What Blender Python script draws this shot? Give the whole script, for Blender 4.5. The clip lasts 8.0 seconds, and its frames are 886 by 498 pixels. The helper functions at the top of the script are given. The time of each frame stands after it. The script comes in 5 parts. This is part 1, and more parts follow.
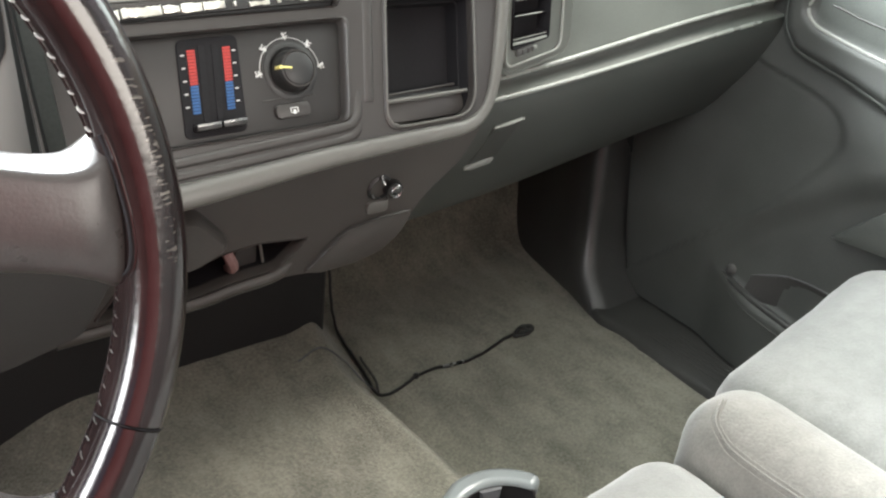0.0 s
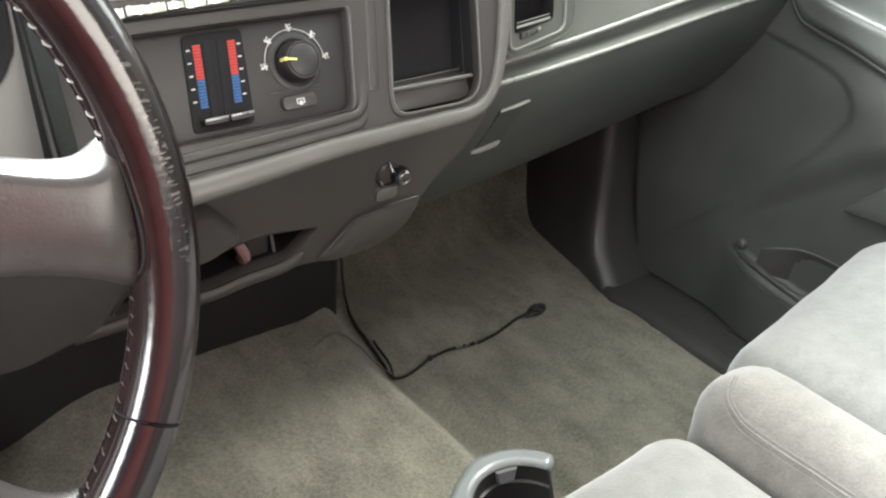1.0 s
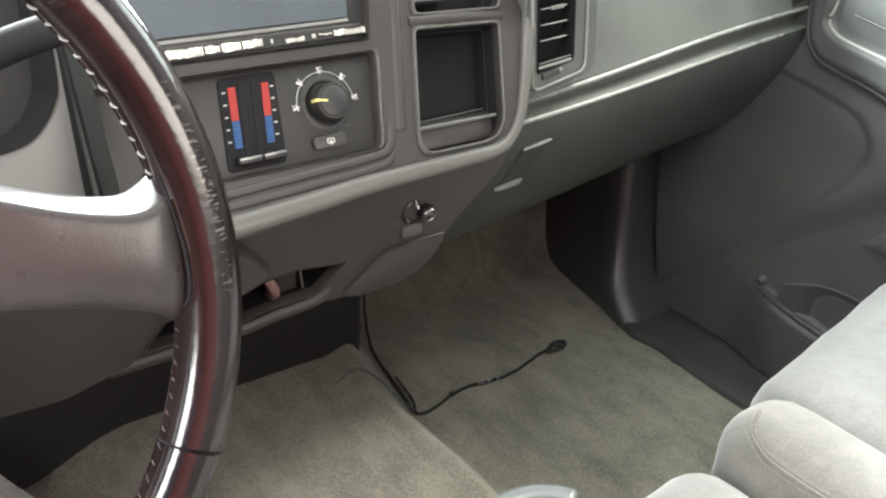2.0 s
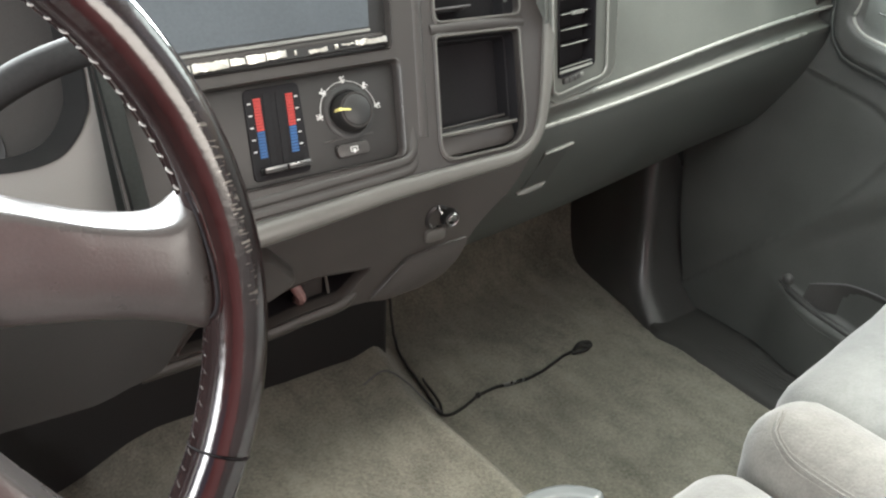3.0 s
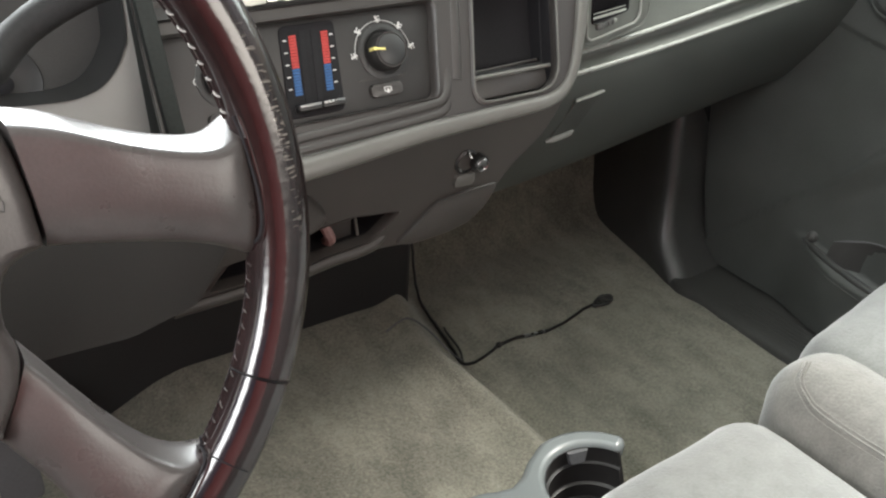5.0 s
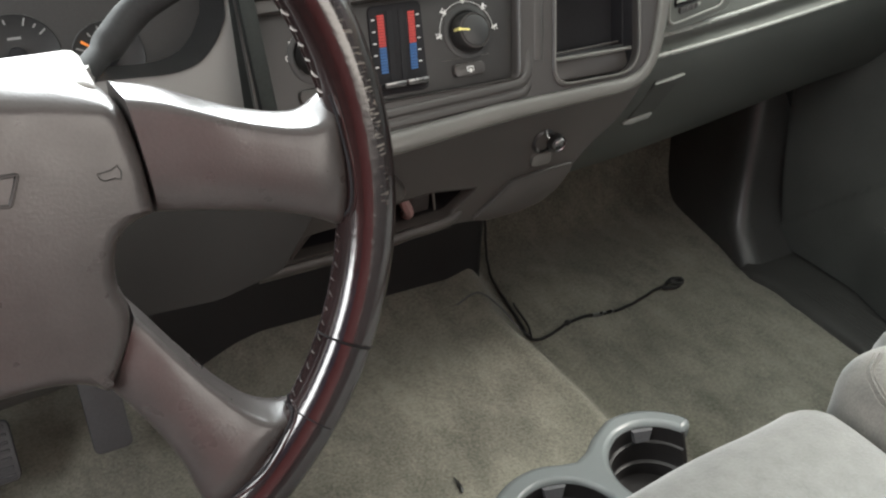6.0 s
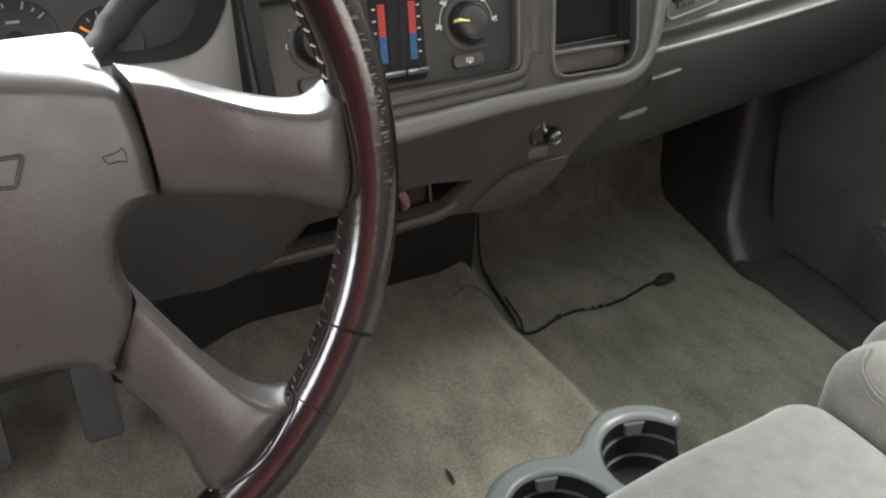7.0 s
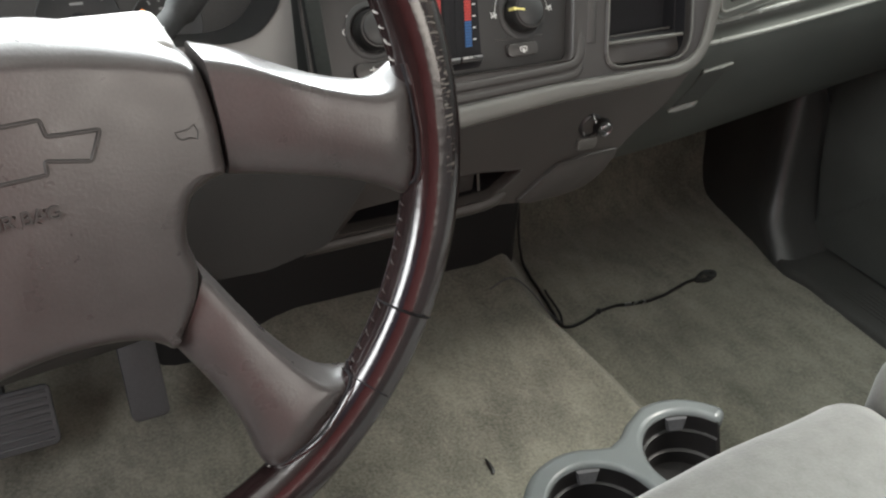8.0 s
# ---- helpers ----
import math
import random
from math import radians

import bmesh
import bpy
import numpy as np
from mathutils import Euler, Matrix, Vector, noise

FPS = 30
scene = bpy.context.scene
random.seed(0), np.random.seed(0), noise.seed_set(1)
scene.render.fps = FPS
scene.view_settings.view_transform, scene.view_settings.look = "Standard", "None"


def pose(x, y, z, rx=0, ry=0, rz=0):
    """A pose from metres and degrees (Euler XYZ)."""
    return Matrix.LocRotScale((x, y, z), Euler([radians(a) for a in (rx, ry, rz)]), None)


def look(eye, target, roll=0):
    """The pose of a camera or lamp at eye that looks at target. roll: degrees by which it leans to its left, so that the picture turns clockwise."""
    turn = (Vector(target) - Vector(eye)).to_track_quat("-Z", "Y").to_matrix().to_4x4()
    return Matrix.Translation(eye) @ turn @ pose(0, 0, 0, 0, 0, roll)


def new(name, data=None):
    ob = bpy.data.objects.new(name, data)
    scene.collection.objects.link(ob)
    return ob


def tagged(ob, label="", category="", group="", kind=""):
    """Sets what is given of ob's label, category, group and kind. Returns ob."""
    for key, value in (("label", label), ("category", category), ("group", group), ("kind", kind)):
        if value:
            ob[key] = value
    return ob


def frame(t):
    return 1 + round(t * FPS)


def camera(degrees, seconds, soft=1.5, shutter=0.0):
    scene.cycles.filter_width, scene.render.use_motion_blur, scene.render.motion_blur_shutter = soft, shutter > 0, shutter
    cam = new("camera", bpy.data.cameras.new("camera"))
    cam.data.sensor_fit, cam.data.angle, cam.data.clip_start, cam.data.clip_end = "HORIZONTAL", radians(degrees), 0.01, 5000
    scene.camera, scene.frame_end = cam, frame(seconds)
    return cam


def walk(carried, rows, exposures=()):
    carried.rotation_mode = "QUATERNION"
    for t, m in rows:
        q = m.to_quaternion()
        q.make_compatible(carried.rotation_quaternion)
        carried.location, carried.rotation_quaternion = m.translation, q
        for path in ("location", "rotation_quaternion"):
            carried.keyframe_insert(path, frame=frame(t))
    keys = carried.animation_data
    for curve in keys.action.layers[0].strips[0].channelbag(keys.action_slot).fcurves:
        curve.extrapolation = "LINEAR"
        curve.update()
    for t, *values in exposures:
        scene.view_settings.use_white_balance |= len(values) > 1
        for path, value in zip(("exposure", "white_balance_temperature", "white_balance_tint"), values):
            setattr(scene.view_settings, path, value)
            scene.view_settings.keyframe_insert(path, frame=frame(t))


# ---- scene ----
from mathutils import geometry

cam = camera(52.5, 8.0, 2.2)
PATH = [
    (0, (-0.293, -0.568, 0.741), (0.836, 0.768, -0.229), 6.4),
    (0.1, (-0.293, -0.566, 0.741), (0.834, 0.771, -0.229), 6.3),
    (0.2, (-0.293, -0.565, 0.741), (0.829, 0.77, -0.237), 6.3),
    (0.3, (-0.294, -0.564, 0.741), (0.826, 0.765, -0.25), 6.2),
    (0.4, (-0.294, -0.563, 0.741), (0.825, 0.758, -0.26), 6.2),
    (0.5, (-0.294, -0.562, 0.741), (0.839, 0.745, -0.263), 6.1),
    (0.6, (-0.294, -0.563, 0.743), (0.837, 0.74, -0.269), 5.8),
    (0.7, (-0.294, -0.565, 0.744), (0.844, 0.733, -0.266), 5.5),
    (0.8, (-0.294, -0.567, 0.746), (0.84, 0.74, -0.258), 5.2),
    (0.9, (-0.293, -0.569, 0.747), (0.822, 0.751, -0.26), 4.8),
    (1, (-0.293, -0.57, 0.749), (0.803, 0.76, -0.265), 4.5),
    (1.1, (-0.294, -0.57, 0.748), (0.802, 0.761, -0.266), 4.6),
    (1.2, (-0.295, -0.569, 0.747), (0.797, 0.772, -0.258), 4.7),
    (1.3, (-0.296, -0.569, 0.746), (0.791, 0.78, -0.254), 4.7),
    (1.4, (-0.297, -0.568, 0.745), (0.791, 0.775, -0.262), 4.8),
    (1.5, (-0.297, -0.567, 0.744), (0.801, 0.768, -0.261), 4.9),
    (1.6, (-0.302, -0.569, 0.747), (0.798, 0.775, -0.244), 4.5),
    (1.7, (-0.307, -0.571, 0.749), (0.79, 0.795, -0.214), 4.2),
    (2.8, (-0.309, -0.586, 0.765), (0.743, 0.832, -0.175), 2.3),
    (2.9, (-0.309, -0.584, 0.764), (0.733, 0.836, -0.182), 2.3),
    (3, (-0.309, -0.583, 0.763), (0.73, 0.839, -0.184), 2.2),
    (3.1, (-0.31, -0.584, 0.764), (0.716, 0.85, -0.182), 2.1),
    (3.2, (-0.31, -0.584, 0.764), (0.695, 0.867, -0.175), 2.0),
    (3.3, (-0.311, -0.585, 0.765), (0.686, 0.867, -0.182), 1.9),
    (3.4, (-0.312, -0.585, 0.765), (0.696, 0.858, -0.184), 1.9),
    (3.5, (-0.312, -0.586, 0.766), (0.708, 0.858, -0.169), 1.8),
    (3.6, (-0.312, -0.585, 0.764), (0.714, 0.862, -0.159), 1.9),
    (3.7, (-0.312, -0.584, 0.762), (0.713, 0.856, -0.174), 2.1),
    (3.8, (-0.312, -0.583, 0.76), (0.69, 0.849, -0.213), 2.2),
    (3.9, (-0.312, -0.582, 0.758), (0.677, 0.834, -0.25), 2.3),
    (4, (-0.312, -0.581, 0.756), (0.678, 0.823, -0.269), 2.5),
    (4.1, (-0.31, -0.579, 0.754), (0.677, 0.816, -0.286), 2.6),
    (4.2, (-0.309, -0.577, 0.751), (0.683, 0.811, -0.293), 2.6),
    (5.3, (-0.329, -0.586, 0.752), (0.651, 0.829, -0.265), 3.4),
    (5.4, (-0.329, -0.585, 0.753), (0.627, 0.837, -0.279), 3.4),
    (5.5, (-0.33, -0.585, 0.753), (0.609, 0.847, -0.281), 3.4),
    (5.6, (-0.332, -0.587, 0.755), (0.591, 0.852, -0.283), 3.2),
    (5.7, (-0.334, -0.589, 0.757), (0.576, 0.859, -0.28), 3.0),
    (5.8, (-0.336, -0.591, 0.759), (0.561, 0.863, -0.28), 2.8),
    (5.9, (-0.338, -0.594, 0.761), (0.53, 0.869, -0.291), 2.6),
    (6, (-0.34, -0.596, 0.763), (0.508, 0.859, -0.315), 2.4),
    (6.1, (-0.341, -0.595, 0.762), (0.503, 0.858, -0.322), 2.7),
    (6.2, (-0.341, -0.595, 0.761), (0.493, 0.862, -0.326), 2.9),
    (6.3, (-0.342, -0.594, 0.76), (0.498, 0.856, -0.331), 3.2),
    (6.4, (-0.342, -0.594, 0.76), (0.511, 0.846, -0.336), 3.5),
    (6.5, (-0.343, -0.593, 0.759), (0.541, 0.833, -0.329), 3.8),
    (6.6, (-0.344, -0.593, 0.759), (0.547, 0.845, -0.307), 3.8),
    (6.7, (-0.345, -0.594, 0.76), (0.539, 0.857, -0.296), 3.7),
    (6.8, (-0.346, -0.594, 0.76), (0.523, 0.858, -0.307), 3.7),
    (6.9, (-0.347, -0.594, 0.76), (0.522, 0.848, -0.32), 3.7),
    (7, (-0.348, -0.595, 0.76), (0.522, 0.842, -0.325), 3.6),
    (7.1, (-0.349, -0.594, 0.759), (0.506, 0.843, -0.338), 3.8),
    (7.2, (-0.351, -0.593, 0.758), (0.497, 0.847, -0.34), 3.9),
    (7.3, (-0.353, -0.593, 0.757), (0.491, 0.85, -0.341), 4.0),
    (7.4, (-0.355, -0.592, 0.755), (0.48, 0.856, -0.343), 4.1),
    (7.5, (-0.356, -0.591, 0.754), (0.483, 0.852, -0.347), 4.3),
    (7.6, (-0.358, -0.591, 0.754), (0.478, 0.857, -0.343), 4.2),
    (7.7, (-0.36, -0.592, 0.754), (0.477, 0.859, -0.339), 4.0),
    (7.8, (-0.361, -0.592, 0.755), (0.469, 0.864, -0.337), 3.9),
    (7.9, (-0.363, -0.592, 0.755), (0.458, 0.87, -0.335), 3.8),
    (8, (-0.364, -0.592, 0.755), (0.446, 0.871, -0.342), 3.7),
]
walk(cam, [(t, look(eye, target, roll)) for t, eye, target, roll in PATH], [(0, 0.56), (1.7, 0.70), (2.8, 0.60), (4.2, 0.48), (5.3, 0.28), (6.0, 0.06), (8.0, -0.06)])

# ---- light ----
world = bpy.data.worlds.new("sky")
scene.world = world
world.use_nodes = True
wn = world.node_tree
sky = wn.nodes.new("ShaderNodeTexSky")
sky.sky_type, sky.sun_disc = "NISHITA", False
sky.sun_elevation, sky.sun_rotation = radians(50), radians(104)
sky.air_density, sky.dust_density, sky.ozone_density = 1.0, 4.0, 1.0
wn.nodes["Background"].inputs["Strength"].default_value = 0.085
wn.links.new(sky.outputs["Color"], wn.nodes["Background"].inputs["Color"])

sun = new("sun", bpy.data.lights.new("sun", "SUN"))
sun.data.energy, sun.data.angle, sun.data.color = 1.7, radians(11), (1.0, 0.97, 0.91)
sun.matrix_world = look((0.62, -0.15, 0.77), (0, 0, 0))


def window_light(name, eye, target, w, h, watts, colour):
    lamp = new(name, bpy.data.lights.new(name, "AREA"))
    lamp.data.shape, lamp.data.size, lamp.data.size_y = "RECTANGLE", w, h
    lamp.data.energy, lamp.data.color = watts, colour
    lamp.matrix_world = look(eye, target)
    return lamp


window_light("windshield_daylight", (0.0, 0.43, 0.855), (0.0, -0.32, 0.585), 1.44, 0.38, 114.0, (0.94, 1.0, 1.0))
window_light("driver_door_daylight", (-0.775, -0.49, 0.875), (0.12, -0.15, 0.64), 0.20, 0.56, 7.5, (0.98, 0.99, 0.99))
window_light("passenger_window_daylight", (0.82, -0.06, 0.90), (0.25, -0.05, 0.3), 0.42, 0.34, 1.9, (0.88, 1.0, 0.94))
window_light("rear_window_daylight", (0.26, -1.20, 0.795), (0.0, 0.0, 0.70), 0.80, 0.36, 6.2, (1.0, 0.93, 0.84))

# ---- materials ----


def material(name, colour, rough=0.5, metal=0.0, vary=0.25, fine=400.0, coarse=9.0, bump=0.15, depth=0.0004, sheen=0.0, coat=0.0, second=None):
    m = bpy.data.materials.new(name)
    m.use_nodes = True
    t = m.node_tree
    b = t.nodes["Principled BSDF"]
    b.inputs["Roughness"].default_value = rough
    b.inputs["Metallic"].default_value = metal
    b.inputs["Sheen Weight"].default_value = sheen
    b.inputs["Coat Weight"].default_value = coat
    b.inputs["Coat Roughness"].default_value = 0.12
    co = t.nodes.new("ShaderNodeTexCoord")
    n1 = t.nodes.new("ShaderNodeTexNoise")
    n1.inputs["Scale"].default_value, n1.inputs["Detail"].default_value = coarse, 5.0
    n2 = t.nodes.new("ShaderNodeTexNoise")
    n2.inputs["Scale"].default_value, n2.inputs["Detail"].default_value = fine, 3.0
    for n in (n1, n2):
        t.links.new(co.outputs["Object"], n.inputs["Vector"])
    mix = t.nodes.new("ShaderNodeMix")
    mix.data_type = "FLOAT"
    mix.inputs["Factor"].default_value = 0.4
    t.links.new(n1.outputs["Fac"], mix.inputs[2])
    t.links.new(n2.outputs["Fac"], mix.inputs[3])
    ramp = t.nodes.new("ShaderNodeValToRGB")
    lo = [c * (1 - vary) for c in colour]
    hi = [min(1, c * (1 + vary)) for c in (second or colour)]
    ramp.color_ramp.elements[0].position, ramp.color_ramp.elements[0].color = 0.3, (*lo, 1)
    ramp.color_ramp.elements[1].position, ramp.color_ramp.elements[1].color = 0.7, (*hi, 1)
    t.links.new(mix.outputs[0], ramp.inputs["Fac"])
    t.links.new(ramp.outputs["Color"], b.inputs["Base Color"])
    rr = t.nodes.new("ShaderNodeMapRange")
    rr.inputs["To Min"].default_value, rr.inputs["To Max"].default_value = max(0.03, rough - 0.08), min(1, rough + 0.08)
    t.links.new(n1.outputs["Fac"], rr.inputs["Value"])
    t.links.new(rr.outputs["Result"], b.inputs["Roughness"])
    bp = t.nodes.new("ShaderNodeBump")
    bp.inputs["Strength"].default_value, bp.inputs["Distance"].default_value = bump, depth
    t.links.new(n2.outputs["Fac"], bp.inputs["Height"])
    t.links.new(bp.outputs["Normal"], b.inputs["Normal"])
    return m


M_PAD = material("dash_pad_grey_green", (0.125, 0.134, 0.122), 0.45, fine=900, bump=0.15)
# the pad's colour halved: shade on the down-facing lower dash
M_GLOVE = material("shaded_dash_plastic", (0.062, 0.067, 0.062), 0.55, fine=900, bump=0.15)
M_LOWER = material("lower_dash_plastic", (0.0493, 0.0442, 0.0403), 0.5, fine=900, bump=0.3)
M_BEZEL = material("warm_grey_bezel", (0.0387, 0.0348, 0.0326), 0.38, vary=0.12, fine=1200, bump=0.2)
# paler than its surroundings: highlights on ridges and edges put into the colour
M_BEAD = material("pale_highlight_plastic", (0.27, 0.28, 0.26), 0.28, vary=0.1, fine=1200, bump=0.1)
M_PALELIP = material("pale_lip_plastic", (0.19, 0.192, 0.18), 0.42, vary=0.2, fine=700, coarse=60)
M_LATCH = material("latch_plastic", (0.054, 0.057, 0.053), 0.6, fine=900)
M_LIP = material("bezel_lip_grey", (0.108, 0.105, 0.096), 0.36, vary=0.12, fine=1200, bump=0.2)
M_CLUSTER = material("cluster_trim", (0.22, 0.212, 0.203), 0.5, vary=0.1, fine=1200, bump=0.2)
M_BLACK = material("black_plastic", (0.02, 0.02, 0.02), 0.45, fine=900)
M_HVAC = material("climate_face_plastic", (0.0208, 0.0196, 0.0188), 0.45, vary=0.1, fine=1200)
M_HOLE = material("dark_recess", (0.026, 0.025, 0.027), 0.75)
M_RED = material("red_scale", (0.416, 0.0384, 0.032), 0.5, vary=0.08)
M_BLUE = material("blue_scale", (0.0225, 0.09, 0.24), 0.5, vary=0.08)
M_WHITE = material("white_print", (0.62, 0.62, 0.6), 0.5, vary=0.08)
M_YELLOW = material("yellow_pointer", (0.85, 0.75, 0.25), 0.5, vary=0.05)
M_ORANGE = material("orange_needle", (0.95, 0.28, 0.04), 0.5, vary=0.05)
M_CHROME = material("worn_chrome", (0.75, 0.72, 0.66), 0.3, 1.0, fine=300, coarse=60, bump=0.4)
M_LIGHTER = material("lighter_metal", (0.3, 0.3, 0.3), 0.28, 1.0, vary=0.3, coarse=80)
M_SCREEN = material("screen_glass", (0.06, 0.072, 0.084), 0.42, vary=0.2, coarse=14, bump=0.0)
# the red tint puts part of a red reflection into black leather's colour
M_LEATHER = material("red_tinted_black_leather", (0.012, 0.007, 0.007), 0.13, vary=0.4, fine=260, coarse=30, bump=0.22, depth=0.0005, coat=0.5)
M_STITCH = material("dark_thread", (0.03, 0.025, 0.023), 0.6)
M_THREAD = material("grey_thread", (0.24, 0.23, 0.215), 0.7)
M_SPOKE = material("spoke_vinyl", (0.0427, 0.0372, 0.0358), 0.31, vary=0.2, fine=620, coarse=34, bump=0.22, depth=0.0004)
M_COLUMN = material("column_plastic", (0.0294, 0.028, 0.0266), 0.7, fine=900)
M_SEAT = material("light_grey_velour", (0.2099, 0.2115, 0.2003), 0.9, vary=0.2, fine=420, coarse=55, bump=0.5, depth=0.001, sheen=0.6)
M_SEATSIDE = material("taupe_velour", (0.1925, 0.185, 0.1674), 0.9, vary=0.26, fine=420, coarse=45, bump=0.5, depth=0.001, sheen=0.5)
# seat velour darkened for unseen surfaces, so the rim's reflections stay dark
M_BACKREST = material("darkened_backrest_velour", (0.06, 0.06, 0.0582), 0.9, vary=0.2, fine=420, coarse=55, bump=0.5, depth=0.001, sheen=0.3)
M_SEAM = material("seam_velour", (0.24, 0.23, 0.21), 0.9)
M_DOORPAD = material("door_pad_vinyl", (0.0787, 0.0846, 0.0794), 0.42, fine=800, bump=0.3)
M_DOOR = material("door_vinyl", (0.0624, 0.0657, 0.0624), 0.5, fine=800, bump=0.3)
M_SILL = material("sill_plate_plastic", (0.0428, 0.0428, 0.0408), 0.5)
M_WELL = material("cup_well_plastic", (0.022, 0.020, 0.020), 0.42)
M_CUP = material("cup_holder_grey", (0.21, 0.228, 0.23), 0.25, vary=0.1, fine=900)
M_RUBBERDARK = material("dark_cable_end", (0.03, 0.03, 0.028), 0.7)
M_KICK = material("glossy_kick_plastic", (0.0488, 0.0488, 0.0478), 0.3)
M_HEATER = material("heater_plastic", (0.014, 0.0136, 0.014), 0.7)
M_PRINT = material("faded_print", (0.546, 0.546, 0.533), 0.5, vary=0.1)
M_GAUGE = material("dim_gauge_print", (0.2, 0.2, 0.195), 0.5, vary=0.1)
M_LEVER = material("lever_grip_plastic", (0.02, 0.02, 0.02), 0.85)
M_LEVER.node_tree.nodes["Principled BSDF"].inputs["Specular IOR Level"].default_value = 0.2
M_EMBOSS = material("embossed_vinyl", (0.0216, 0.0198, 0.0186), 0.5)
M_TRIMDOT = material("trim_button_plastic", (0.07, 0.07, 0.068), 0.45)
M_POCKET = material("pocket_lining", (0.012, 0.0115, 0.013), 0.7)
M_STRIP = material("green_grey_side", (0.022, 0.024, 0.0225), 0.7)
M_POCKET.node_tree.nodes["Principled BSDF"].inputs["Specular IOR Level"].default_value = 0.2
M_STRIP.node_tree.nodes["Principled BSDF"].inputs["Specular IOR Level"].default_value = 0.15
M_RUBBER = material("grey_rubber", (0.12, 0.12, 0.125), 0.6)
M_CABLE = material("black_cable", (0.018, 0.017, 0.016), 0.4)
M_PEDAL = material("pedal_rubber", (0.042, 0.042, 0.044), 0.55, vary=0.3)
M_LINER = material("headliner_cloth", (0.42, 0.41, 0.385), 0.9)
M_PINK = material("wire_loom", (0.22, 0.13, 0.12), 0.5)


def carpet(name, dark, light):
    """Cut pile: brushed patches of a few centimetres, soiled spots and fine tufts."""
    m = bpy.data.materials.new(name)
    m.use_nodes = True
    t = m.node_tree
    b = t.nodes["Principled BSDF"]
    b.inputs["Roughness"].default_value = 0.95
    b.inputs["Sheen Weight"].default_value = 0.25
    co = t.nodes.new("ShaderNodeTexCoord")

    def noise_node(scale, detail, stretch=(1, 1, 1), turn=0.0):
        mp = t.nodes.new("ShaderNodeMapping")
        mp.inputs["Scale"].default_value = stretch
        mp.inputs["Rotation"].default_value = (0, 0, turn)
        t.links.new(co.outputs["Object"], mp.inputs["Vector"])
        n = t.nodes.new("ShaderNodeTexNoise")
        n.inputs["Scale"].default_value, n.inputs["Detail"].default_value, n.inputs["Roughness"].default_value = scale, detail, 0.62
        t.links.new(mp.outputs["Vector"], n.inputs["Vector"])
        return n.outputs["Fac"]

    def blend(a, c, f):
        x = t.nodes.new("ShaderNodeMix")
        x.data_type = "FLOAT"
        x.inputs["Factor"].default_value = f
        t.links.new(a, x.inputs[2])
        t.links.new(c, x.inputs[3])
        return x.outputs[0]

    patches = noise_node(17, 7, (1.5, 0.8, 1), 0.5)
    wide = noise_node(6, 3)
    tuft = noise_node(260, 4)
    tone = blend(blend(patches, wide, 0.45), tuft, 0.38)
    ramp = t.nodes.new("ShaderNodeValToRGB")
    ramp.color_ramp.elements[0].position, ramp.color_ramp.elements[0].color = 0.39, (*dark, 1)
    ramp.color_ramp.elements[1].position, ramp.color_ramp.elements[1].color = 0.61, (*light, 1)
    t.links.new(tone, ramp.inputs["Fac"])
    t.links.new(ramp.outputs["Color"], b.inputs["Base Color"])
    bp = t.nodes.new("ShaderNodeBump")
    bp.inputs["Strength"].default_value, bp.inputs["Distance"].default_value = 0.9, 0.003
    t.links.new(blend(noise_node(420, 3), noise_node(60, 4), 0.35), bp.inputs["Height"])
    t.links.new(bp.outputs["Normal"], b.inputs["Normal"])
    return m


M_CARPET = carpet("taupe_carpet", (0.105, 0.100, 0.077), (0.292, 0.277, 0.222))


